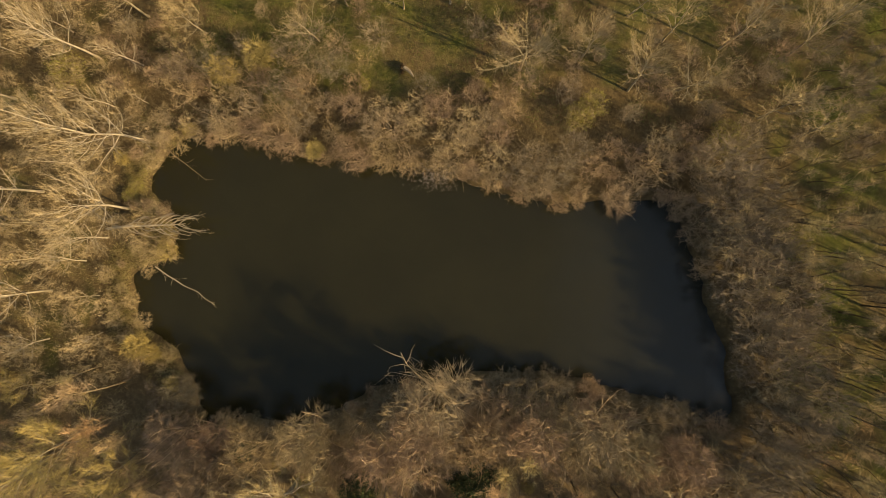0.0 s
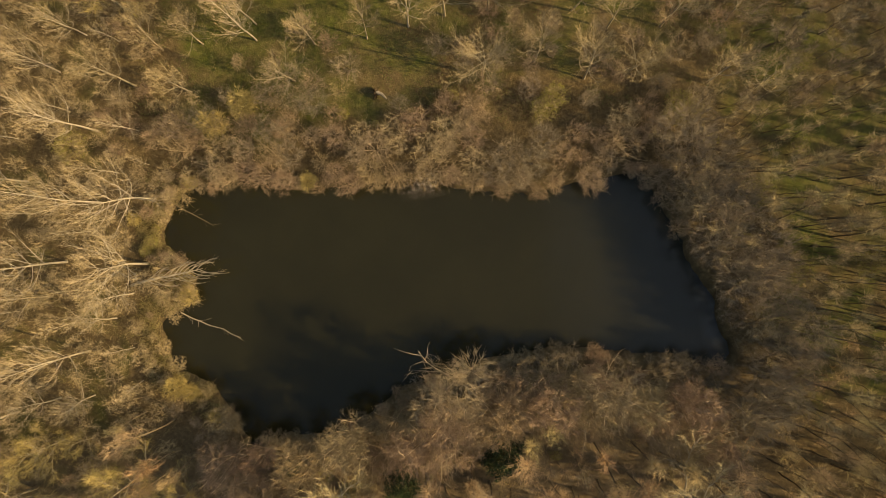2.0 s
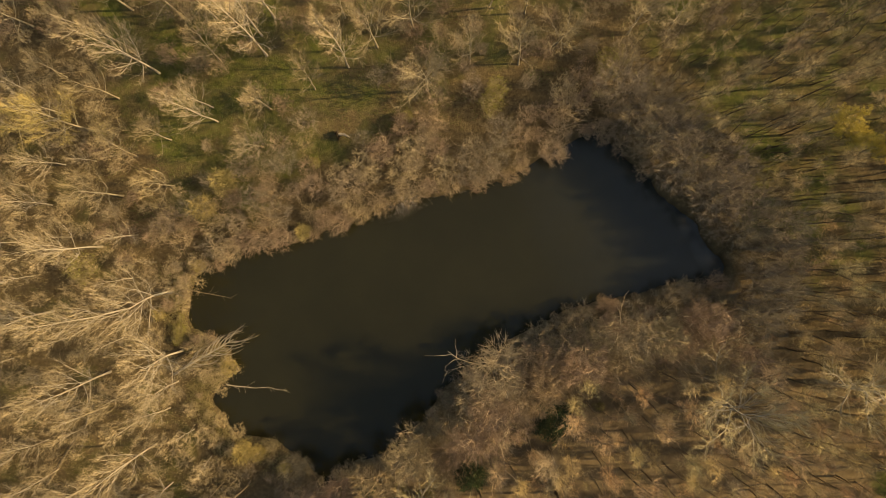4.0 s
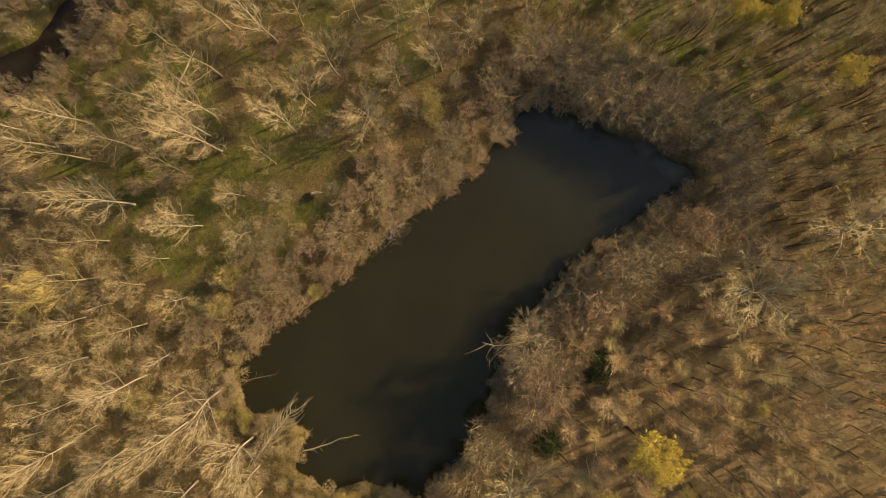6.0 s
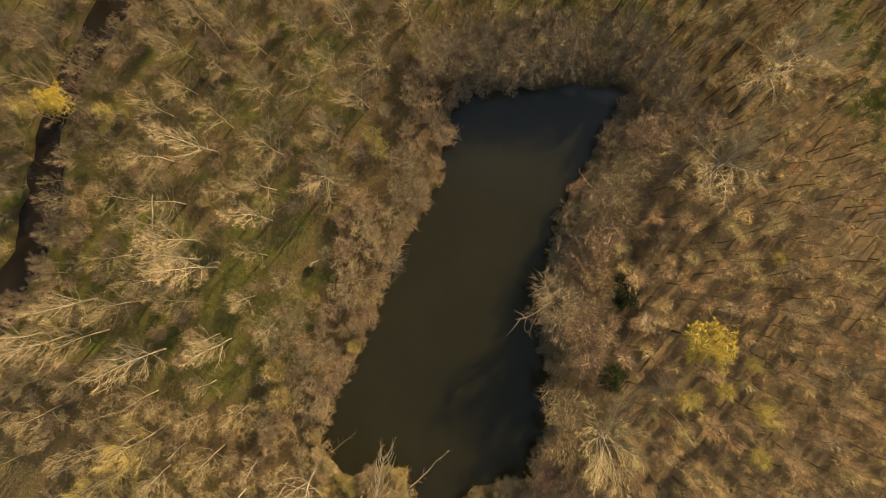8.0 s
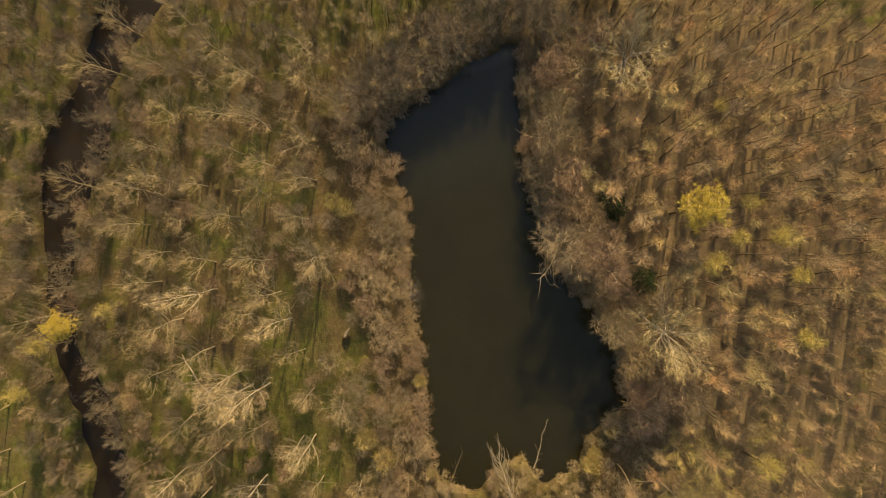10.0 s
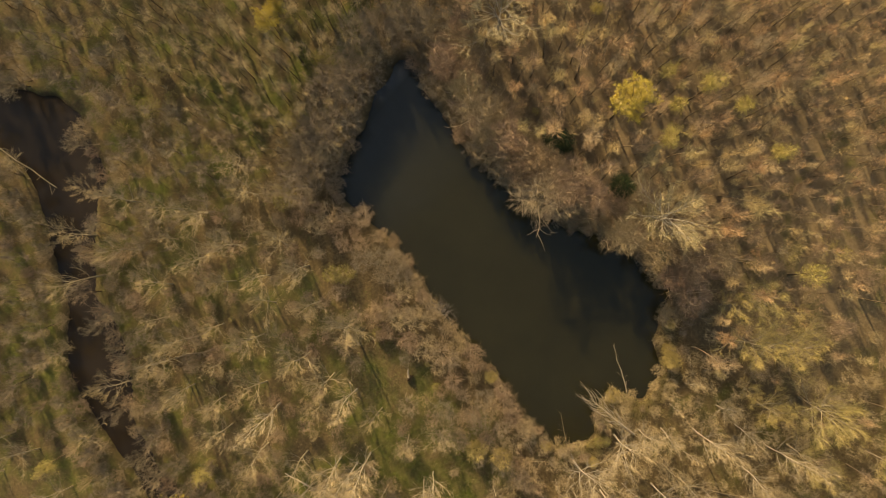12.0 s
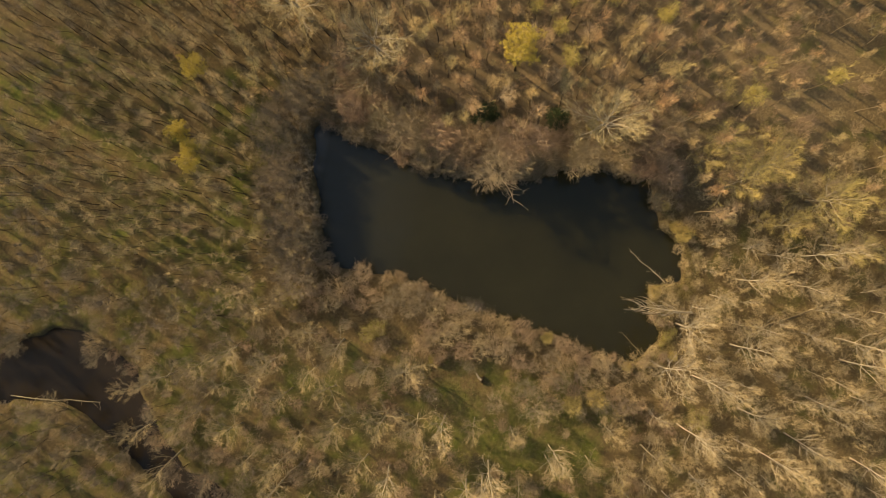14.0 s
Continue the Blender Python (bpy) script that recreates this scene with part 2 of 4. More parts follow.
def mesh_object(name, verts, faces, mat, parent=None):
    me = bpy.data.meshes.new(name)
    verts = np.asarray(verts, np.float32)
    me.vertices.add(len(verts))
    me.vertices.foreach_set("co", verts.ravel())
    groups = [np.asarray(f, np.int32) for f in faces if len(f)]
    me.loops.add(sum(g.size for g in groups))
    me.polygons.add(sum(len(g) for g in groups))
    me.loops.foreach_set("vertex_index", np.concatenate([g.ravel() for g in groups]))
    sizes = np.concatenate([np.full(len(g), g.shape[1], np.int32) for g in groups])
    me.polygons.foreach_set("loop_start", np.concatenate([[0], np.cumsum(sizes)[:-1]]).astype(np.int32))
    me.update(calc_edges=True)
    me.materials.append(mat)
    ob = new(name, me)
    ob.parent = parent
    return ob


def build_ground():
    far = 100 + np.array([3, 8, 16, 30, 55, 100, 180, 320, 600, 1100, 1900])
    ax = np.concatenate([-far[::-1], np.arange(-100, -42, 1.7), np.arange(-42, 74, 0.75), np.arange(74, 100.1, 1.7), far])
    ay = np.concatenate([-far[::-1], np.arange(-100, -22, 1.7), np.arange(-22, 66, 0.75), np.arange(66, 100.1, 1.7), far])
    gx, gy = np.meshgrid(ax, ay)
    x, y = gx.ravel(), gy.ravel()
    z = ground_height(x, y)
    i = np.arange(len(x)).reshape(gx.shape)
    quads = np.stack([i[:-1, :-1], i[:-1, 1:], i[1:, 1:], i[1:, :-1]], -1).reshape(-1, 4)
    ob = mesh_object("ground", np.stack([x, y, z], 1), [quads], M_GROUND)
    ob.data.polygons.foreach_set("use_smooth", np.ones(len(quads), bool))
    att = ob.data.attributes.new("grass", "FLOAT", "POINT")
    att.data.foreach_set("value", grassiness(x, y).astype(np.float32))
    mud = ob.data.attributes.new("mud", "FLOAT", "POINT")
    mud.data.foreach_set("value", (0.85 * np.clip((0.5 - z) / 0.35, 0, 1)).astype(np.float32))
    beech = ob.data.attributes.new("beech", "FLOAT", "POINT")
    beech.data.foreach_set("value", (np.clip((-13 - y) / 8, 0, 1) * np.clip((x + 62) / 20, 0, 1) * np.clip((36 - x) / 14, 0, 1)).astype(np.float32))
    tagged(ob, "woodland floor of brown leaf litter with green grassy patches", "ground", kind="structure")


def build_water():
    bm = bmesh.new()
    cx, cy = -2, -4
    ring = [bm.verts.new((cx + (x - cx) * 1.06, cy + (y - cy) * 1.12, 0)) for x, y in SHORE]
    bm.faces.new(ring)
    bmesh.ops.triangulate(bm, faces=bm.faces[:])
    me = bpy.data.meshes.new("pond_water")
    bm.to_mesh(me)
    bm.free()
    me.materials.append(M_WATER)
    tagged(new("pond_water", me), "still turbid dark brown pond water with a thin grey film and painted sky sheen", "water", kind="structure")
    verts, quads = [], []
    for i, ((x, y), wd) in enumerate(zip(STREAM, WIDE)):
        a, b = STREAM[max(i - 1, 0)], STREAM[min(i + 1, len(STREAM) - 1)]
        t = Vector((b[0] - a[0], b[1] - a[1])).normalized()
        verts += [(x - t.y * (wd + 1.5), y + t.x * (wd + 1.5), 0), (x + t.y * (wd + 1.5), y - t.x * (wd + 1.5), 0)]
        if i:
            quads.append((2 * i - 2, 2 * i - 1, 2 * i + 1, 2 * i))
    tagged(mesh_object("stream_water", verts, [quads], M_STREAM), "dark brown woodland stream under bare trees", "water", kind="structure")


build_ground()
build_water()

# ---- plants: shapes ----
UP = np.array([0.0, 0.0, 1.0])


def unit(v):
    return v / np.maximum(np.linalg.norm(v, axis=-1, keepdims=True), 1e-9)


def side_axes(d):
    ref = np.where(np.abs(d[:, 2:3]) > 0.9, np.array([[1.0, 0, 0]]), np.array([[0, 0, 1.0]]))
    a = unit(np.cross(d, ref))
    return a, np.cross(d, a)


def pipe(pts, radii, sides):
    """One continuous crooked stem through pts, closed at its tip."""
    pts = np.asarray(pts, float)
    d = unit(np.gradient(pts, axis=0))
    a, b = side_axes(d)
    ang = np.arange(sides) * 2 * np.pi / sides
    v = pts[:, None] + (a[:, None] * np.cos(ang)[None, :, None] + b[:, None] * np.sin(ang)[None, :, None]) * np.asarray(radii)[:, None, None]
    k, n = np.arange(sides), len(pts)
    f = np.stack([k, (k + 1) % sides, sides + (k + 1) % sides, sides + k], 1)
    return v.reshape(-1, 3), (np.arange(n - 1)[:, None, None] * sides + f[None]).reshape(-1, 4)


def joined(meshes):
    """Several (vertices, quads) as one."""
    off, vs, fs = 0, [], []
    for v, f in meshes:
        vs.append(v)
        fs.append(f + off)
        off += len(v)
    return np.concatenate(vs), np.concatenate(fs)


def spikes(p0, p1, r0):
    """Twigs: three-sided, tapering to a point."""
    p0, p1 = np.asarray(p0, float), np.asarray(p1, float)
    a, b = side_axes(unit(p1 - p0))
    ang = np.arange(3) * 2 * np.pi / 3
    ring = a[:, None] * np.cos(ang)[None, :, None] + b[:, None] * np.sin(ang)[None, :, None]
    v = np.concatenate([p0[:, None] + ring * np.broadcast_to(r0, len(p0))[:, None, None], p1[:, None]], 1)
    f = np.array([[0, 1, 3], [1, 2, 3], [2, 0, 3]])
    return v.reshape(-1, 3), (np.arange(len(p0))[:, None, None] * 4 + f[None]).reshape(-1, 3)


def slivers(p0, p1, r0):
    """Fine twigs: a ridged sliver, folded along its length and tapering to a point."""
    p0, p1 = np.asarray(p0, float), np.asarray(p1, float)
    a, b = side_axes(unit(p1 - p0))
    w = np.broadcast_to(r0, len(p0))[:, None]
    v = np.stack([p0 + a * w, p0 + b * w * 0.8, p0 - a * w, p1], 1)
    f = np.array([[0, 1, 3], [1, 2, 3]])
    return v.reshape(-1, 3), (np.arange(len(p0))[:, None, None] * 4 + f[None]).reshape(-1, 3)


def leaves(rng, centre, size):
    """Small folded leaves, each two triangles with a crease."""
    n = len(centre)
    d = unit(rng.normal(size=(n, 3)))
    a, b = side_axes(d)
    s = size * rng.uniform(0.6, 1.3, (n, 1))
    v = np.stack([centre - a * s, centre + b * s * 0.6 + d * s * 0.25, centre + a * s, centre - b * s * 0.6 + d * s * 0.25], 1)
    f = np.array([[0, 1, 2], [0, 2, 3]])
    return v.reshape(-1, 3), (np.arange(n)[:, None, None] * 4 + f[None]).reshape(-1, 3)


def bend(rng, start, way, length, steps, wobble, lift):
    """A crooked line of steps from start along way, lifting towards the sky by lift."""
    pts, d = [np.asarray(start, float)], np.asarray(way, float)
    for _ in range(steps):
        d = unit(d + rng.normal(0, wobble, 3) + UP * lift / steps)
        pts.append(pts[-1] + d * length / steps)
    return pts


def fork(rng, way, angle):
    """A direction that leaves way by angle (radians), to a random side."""
    way = unit(np.asarray(way, float))
    side = unit(np.cross(way, unit(rng.normal(size=3))))
    return unit(way * math.cos(angle) + side * math.sin(angle))


def off_shoots(rng, lines, per, length, angle, lift, start=0.3):
    """Straight shoots along many lines at once: starts, ends."""
    a = np.array([l[0] for l in lines]).repeat(per, 0)
    b = np.array([l[1] for l in lines]).repeat(per, 0)
    s = rng.uniform(start, 1.0, (len(a), 1))
    way = unit(b - a)
    side = unit(np.cross(way, unit(rng.normal(size=way.shape))))
    ang = rng.uniform(angle * 0.5, angle * 1.4, (len(a), 1))
    d = unit(way * np.cos(ang) + side * np.sin(ang) + UP * lift)
    p0 = a + (b - a) * s
    return p0, p0 + d * length * rng.uniform(0.55, 1.3, (len(a), 1))


def linked(stems, limbs):
    """Stems and limbs as one mesh: the stems share their foot, each limb grows out of its stem. limbs: (stem, ring on it, mesh)."""
    parts = [(m, 0, 0) for m, _ in stems] + [(m, k, ring * stems[k][1]) for k, ring, m in limbs]
    offs = np.concatenate([[0], np.cumsum([len(m[0]) for m, _, _ in parts])]).astype(int)
    seams = [(offs[k] + r, offs[k] + r + 1, offs[n] + 1, offs[n]) for n, (_, k, r) in enumerate(parts) if n]
    v, f = joined([m for m, _, _ in parts])
    return v, np.concatenate([f, np.array(seams, int).reshape(-1, 4)])


def crown_points(rng, nodes, n, hollow, lobed):
    """Points through the round, lobed body of a crown that the limbs' nodes span, most of them near its outside."""
    mid = np.array([*nodes[:, :2].mean(0), np.quantile(nodes[:, 2], 0.4)])
    wide = np.quantile(np.hypot(*(nodes[:, :2] - mid[:2]).T), 0.95)
    up, down = nodes[:, 2].max() - mid[2], (mid[2] - nodes[:, 2].min()) * 0.75
    d = unit(rng.normal(size=(n, 3)) + np.array([0, 0, 0.25]))
    lobes = unit(rng.normal(size=(9, 3)) + np.array([0, 0, 0.3]))
    swell = 1.1 - lobed + lobed * np.max(np.clip(d @ lobes.T, 0, 1) ** 6, axis=1)
    r = (hollow + (1 - hollow) * rng.uniform(0, 1, n) ** 0.6) * swell
    size = np.column_stack([np.full(n, wide), np.full(n, wide), np.where(d[:, 2] > 0, up, down)])
    return mid, mid + d * size * r[:, None]


def skeleton_tree(rng, height, bare, limbs, limb_len, limb_angle, subs, twigs, twig_len, taper=0.8, lean=0.04, stems=1, trunk_r=0.16, twig_r=0.018,
                  cone=0.0, lift=0.5, split=0.0, twig_angle=0.5, limb_r=0.6, sub_r=0.45, hollow=0.3, lobed=0.45):
    """One bare tree: its stems, its limbs, its twigs and the twigs' tips."""
    trunk, limb, nodes, girth = [], [], [], []
    for s in range(stems):
        if stems > 1:
            az, sp = (s + rng.uniform(-0.3, 0.3)) * 2 * math.pi / stems, rng.uniform(0.25, split)
            way = unit(np.array([math.cos(az) * sp, math.sin(az) * sp, 1]))
            base = np.array([math.cos(az), math.sin(az), 0]) * 0.12
        else:
            way, base = unit(np.array([rng.normal(0, lean), rng.normal(0, lean), 1])), np.zeros(3)
        h = height * (rng.uniform(0.75, 1.05) if stems > 1 else 1)
        n = 6 if stems == 1 else 4
        sides = 6 if stems == 1 else 4
        pts = bend(rng, base - way * 0.3, way, h * taper + 0.3, n, 0.05 if stems == 1 else 0.09, 0.12)
        radii = [trunk_r * (1.35 if i == 0 else 1 - 0.85 * i / n) for i in range(n + 1)]
        trunk.append((pipe(pts, radii, sides), sides))
        nodes.append(pts[-1])
        girth.append(trunk_r * 0.2)
        for k in range(limbs):
            f = bare + (1 - bare) * (k + rng.uniform(0, 0.9)) / limbs
            j = min(int(f * n), n - 1)
            at = pts[j] + (pts[j + 1] - pts[j]) * (f * n - j)
            along = unit(pts[j + 1] - pts[j])
            ang = limb_angle * (1.15 - 0.6 * f) * rng.uniform(0.75, 1.2)
            ll = limb_len * (1 - cone * (f - bare) / (1 - bare)) * rng.uniform(0.7, 1.15)
            lp = bend(rng, at, fork(rng, along, ang), ll, 3 if stems > 1 else 4, 0.2, lift)
            lr = max(trunk_r * (1 - 0.85 * f) * limb_r, 0.022)
            m = len(lp) - 1
            limb.append((s, j, pipe(lp, [lr * (1 - 0.88 * i / m) for i in range(m + 1)], 4 if stems == 1 else 3)))
            for i in range(1, m + 1):
                nodes += [lp[i], (lp[i] + lp[i - 1]) / 2]
                girth += [lr * (1 - 0.7 * i / m)] * 2
    nodes, girth = np.array(nodes), np.array(girth)
    mid, ends = crown_points(rng, nodes, stems * limbs * (subs + 3), hollow, lobed)
    gap = ends[:, None] - nodes[None]
    near = np.argmin(np.linalg.norm(gap, axis=2) - 0.35 * np.clip(gap[:, :, 2], -1.5, 1.5) * lift, axis=1)
    starts = nodes[near]
    kink = (starts + ends) / 2 + rng.normal(0, 0.09, ends.shape) * np.linalg.norm(ends - starts, axis=1)[:, None]
    thick = np.maximum(girth[near] * sub_r, twig_r * 1.2)
    p0 = ends.repeat(twigs, 0)
    s = rng.uniform(0, 0.75, (len(p0), 1)) ** 1.3
    p0 = p0 + (kink.repeat(twigs, 0) - p0) * s
    out = unit(p0 - mid)
    d = unit(0.75 * unit(ends - kink).repeat(twigs, 0) + 0.55 * out + UP * 0.35 * lift + rng.normal(0, 0.42 + 0.35 * twig_angle, p0.shape))
    p1 = p0 + d * twig_len * rng.uniform(0.5, 1.25, (len(p0), 1))
    fine = slivers(np.concatenate([starts, kink, p0]), np.concatenate([kink + (ends - kink) * 0.1, ends, p1]),
                   np.concatenate([thick, thick * 0.75, twig_r * rng.uniform(0.7, 1.2, len(p0))]))
    return trunk, limb, fine, p1


def feather_tree(rng, height, bare, limbs, limb_len, rise, subs, twigs, twig_len, taper=0.85, lean=0.04, trunk_r=0.14, twig_r=0.011, cone=0.5, lift=0.6,
                 limb_r=0.6, wobble=0.1):
    """A bare tree with a leader: limbs all round it, side branches along each limb, short twigs along those. Stem, limbs, branches, twigs and their tips."""
    n = 8
    pts = bend(rng, -0.3 * UP, unit(np.array([rng.normal(0, lean), rng.normal(0, lean), 1])), height * taper + 0.3, n, 0.035, 0.1)
    stem = [(pipe(pts, [trunk_r * (1.35 if i == 0 else 1 - 0.9 * i / n) for i in range(n + 1)], 6), 6)]
    limb, arms, twig = [], [], []
    for k in range(limbs):
        f = bare + (1 - bare) * (k + rng.uniform(0, 0.9)) / limbs
        j = min(int(f * n), n - 1)
        at, along = pts[j] + (pts[j + 1] - pts[j]) * (f * n - j), unit(pts[j + 1] - pts[j])
        az, ang = k * 2.4 + rng.uniform(-0.4, 0.4), rise * (1.15 - 0.55 * f) * rng.uniform(0.8, 1.15)
        way = unit(along * math.cos(ang) + np.array([math.cos(az), math.sin(az), 0]) * math.sin(ang))
        ll = limb_len * (1 - cone * (f - bare) / (1 - bare)) * rng.uniform(0.7, 1.15)
        lp = bend(rng, at, way, ll, 5, wobble, lift)
        lr = max(trunk_r * (1 - 0.8 * f) * limb_r, 0.028)
        limb.append((0, j, pipe(lp, [lr * (1 - 0.85 * i / 5) for i in range(6)], 4)))
        twig.append((lp[3], lp[5]))
        for q in range(subs):
            g = 0.15 + 0.8 * (q + rng.uniform(0, 1)) / subs
            i = min(int(g * 5), 4)
            p, d = lp[i] + (lp[i + 1] - lp[i]) * (g * 5 - i), unit(lp[i + 1] - lp[i])
            side = unit(np.cross(d, UP) + rng.normal(0, 0.45, 3)) * (1 if q % 2 else -1)
            a = rng.uniform(0.4, 0.8)
            d = unit(d * math.cos(a) + side * math.sin(a) + UP * 0.12)
            size = ll * (0.40 * (1 - g) + 0.17) * rng.uniform(0.7, 1.25)
            m = p + d * size * 0.5
            e = m + unit(d + rng.normal(0, 0.16, 3) + UP * 0.22 * lift) * size * 0.5
            r = max(lr * 0.55 * (1 - 0.6 * g), 0.013)
            arms += [(p, m + (m - p) * 0.15, r), (m, e, r * 0.7)]
            twig += [(p, m), (m, e)]
    b = [np.array(c) for c in zip(*arms)]
    p0, p1 = off_shoots(rng, twig, twigs, twig_len, 0.6, 0.16 * lift, 0.15)
    return stem, limb, slivers(*b), slivers(p0, p1, twig_r * rng.uniform(0.7, 1.2, len(p0))), p1


def plant(name, rng, label, category, group, bark, twig, leaf=None, leaf_n=0, leaf_size=0.1, leaf_share=1.0, each_limb=False, **form):
    """One tree or bush: trunk, limbs, the crown of twigs, and foliage if it is in leaf."""
    if "rise" in form:
        stems, limb, arms, wv, tips = feather_tree(rng, **form)
    else:
        stems, limb, wv, tips = skeleton_tree(rng, **form)
    root = tagged(new(name), label, category, group)
    if each_limb:
        for _, _, lv in limb:
            mesh_object("limb", lv[0], [lv[1]], bark, root)
    tv = linked(stems, [] if each_limb else limb)
    mesh_object("trunk", tv[0], [tv[1]], bark, root)
    mesh_object("crown", wv[0], [wv[1]], twig, root)
    if "rise" in form:
        tagged(mesh_object("branchwork", arms[0], [arms[1]], bark, root), kind="stuff")
    if leaf:
        pick = tips[rng.integers(0, len(tips), leaf_n)] + rng.normal(0, leaf_size * 1.6, (leaf_n, 3))
        pick = pick[pick[:, 2] > np.quantile(tips[:, 2], 1 - leaf_share)]
        lf = leaves(rng, pick, leaf_size)
        mesh_object("foliage", lf[0], [lf[1]], leaf, root)
    root["fresh"] = 1
    return root


def floor_at(x, y):
    return float(ground_height(np.array([x]), np.array([y]))[0])


def put(proto, x, y, scale, turn, tilt=(0.0, 0.0), sink=0.05):
    z = floor_at(x, y) - sink
    spin = Euler((tilt[0], tilt[1], 0)).to_matrix() @ Euler((0, 0, turn)).to_matrix()
    m = Matrix.LocRotScale((x, y, max(z, -0.4)), spin, (scale, scale, scale * random.uniform(0.9, 1.1)))
    if "fresh" in proto:
        del proto["fresh"]
        proto.matrix_basis = m
        return proto
    return copy_thing(proto, m)


rng = np.random.default_rng(7)
SHRUBS = [plant("shore_shrub", rng, "bare reddish-brown multi-stemmed shrub overhanging the pond edge", "shrub", "shrubs round the pond", M_STEM, M_TWIG_SHRUB,
                height=rng.uniform(4.4, 5.4), bare=0.25, limbs=4, limb_len=1.9, limb_angle=0.9, subs=6, twigs=5, twig_len=0.58, stems=7, split=0.8, trunk_r=0.05, limb_r=0.7,
                twig_angle=0.95, twig_r=0.0105, taper=0.75, sub_r=0.5, lobed=0.55) for _ in range(6)]
TALL_SHRUBS = [plant("tall_shrub", rng, "tall bare brown shrub leaning over the shaded pond edge", "shrub", "shrubs round the pond", M_STEM, M_TWIG_TALL,
                     height=rng.uniform(7.4, 8.8), bare=0.35, limbs=5, limb_len=1.5, limb_angle=0.9, subs=7, twigs=6, twig_len=0.58, stems=7, split=0.36, trunk_r=0.055, limb_r=0.7,
                     twig_angle=0.95, twig_r=0.0115, taper=0.72, sub_r=0.42, lobed=0.55) for _ in range(5)]
SCRUB = [plant("scrub", rng, "bare beige-brown bush on the woodland floor", "shrub", "scrub between the trees", M_BARK, M_TWIG_PALE,
               height=rng.uniform(3.4, 4.6), bare=0.2, limbs=3, limb_len=1.9, limb_angle=0.95, subs=6, twigs=6, twig_len=0.65, twig_angle=0.95, stems=4, split=0.85, trunk_r=0.04,
               twig_r=0.011, sub_r=0.5, taper=0.82) for _ in range(3)]
GREY_SHRUBS = [plant("grey_shrub", rng, "dull grey-brown thin-stemmed bare shrub in the damp wood", "shrub", "grey shrubs", M_BARK, M_TWIG_GREY,
                     height=rng.uniform(5.5, 7.0), bare=0.3, limbs=6, limb_len=1.7, limb_angle=0.65, subs=6, twigs=5, twig_len=0.7, twig_angle=0.8, stems=4, split=0.5, trunk_r=0.05,
                     twig_r=0.0105, taper=0.72) for _ in range(3)]
YOUNG = [plant("young_tree", rng, "slender bare young tree with brown twigs in dense woodland", "tree", "young trees of the dense wood", M_BARK_YOUNG, M_TWIG_YOUNG,
               height=rng.uniform(9.0, 11.5), bare=0.36, limbs=9, limb_len=2.3, limb_angle=0.9, subs=6, twigs=6, twig_len=0.7, twig_angle=0.7, trunk_r=0.075, twig_r=0.0115,
               cone=0.55, taper=0.86, lift=1.1, hollow=0.05, lobed=0.65) for _ in range(7)]
YOUNG_GREY = [plant("young_tree", rng, "slender grey-brown bare young tree over mossy ground", "tree", "young trees of the dense wood", M_BARK, M_TWIG_DAMP,
                    height=rng.uniform(8.5, 10.5), bare=0.45, limbs=8, limb_len=1.9, limb_angle=0.85, subs=6, twigs=6, twig_len=0.75, twig_angle=0.85, trunk_r=0.07,
                    twig_r=0.0105, cone=0.4, taper=0.88, lift=1.0, hollow=0.05, lobed=0.65) for _ in range(4)]
SLIM = [plant("slender_tree", rng, "slender pale-stemmed bare tree in the western stand", "tree", "tall pale trees", M_PALE, M_TWIG_PALE,
    height=rng.uniform(12, 15), bare=0.22, limbs=16, limb_len=3.6, rise=0.85, subs=7, twigs=4, twig_len=0.75, trunk_r=0.085, limb_r=0.6, cone=0.55, lift=0.8, lean=0.07) for _ in range(4)]
BROAD = [plant("broad_tree", rng, "bare spreading tree with grey-brown limbs on grass", "tree", "mature trees of the open wood", M_LIMB, M_TWIG_BROAD,
    height=rng.uniform(11, 13), bare=0.30, limbs=14, limb_len=5.0, rise=1.1, subs=10, twigs=4, twig_len=0.85, trunk_r=0.13, limb_r=0.5, cone=0.45, lift=0.7, taper=0.8, wobble=0.16) for _ in range(5)]
BROAD_GREY = [plant("broad_tree", rng, "bare grey-brown spreading tree in damp shaded wood", "tree", "mature trees of the open wood", M_BARK, M_TWIG_GREY,
    height=rng.uniform(9, 11), bare=0.30, limbs=13, limb_len=4.2, rise=1.05, subs=9, twigs=5, twig_len=0.9, trunk_r=0.12, limb_r=0.5, twig_r=0.013, cone=0.45, lift=0.6, taper=0.82, wobble=0.16) for _ in range(3)]
POPLARS = [plant("poplar", rng, "tall pale-barked bare tree with ascending beige twigs", "tree", "tall pale trees", M_PALE, M_TWIG_PALE, each_limb=True,
    height=rng.uniform(17, 20), bare=0.24, limbs=24, limb_len=5.4, rise=0.95, subs=10, twigs=4, twig_len=0.8, trunk_r=0.13, limb_r=0.55, cone=0.6, lift=0.9, taper=0.92) for _ in range(4)]
WHITE = [plant("pale_tree", rng, "bare spreading tree with bleached pale limbs", "tree", "tall pale trees", M_PALE, M_TWIG_PALE, each_limb=True,
    height=rng.uniform(14, 16), bare=0.36, limbs=20, limb_len=6.2, rise=1.15, subs=11, twigs=4, twig_len=0.8, trunk_r=0.15, limb_r=0.6, cone=0.35, lift=0.6, taper=0.8, wobble=0.14) for _ in range(4)]
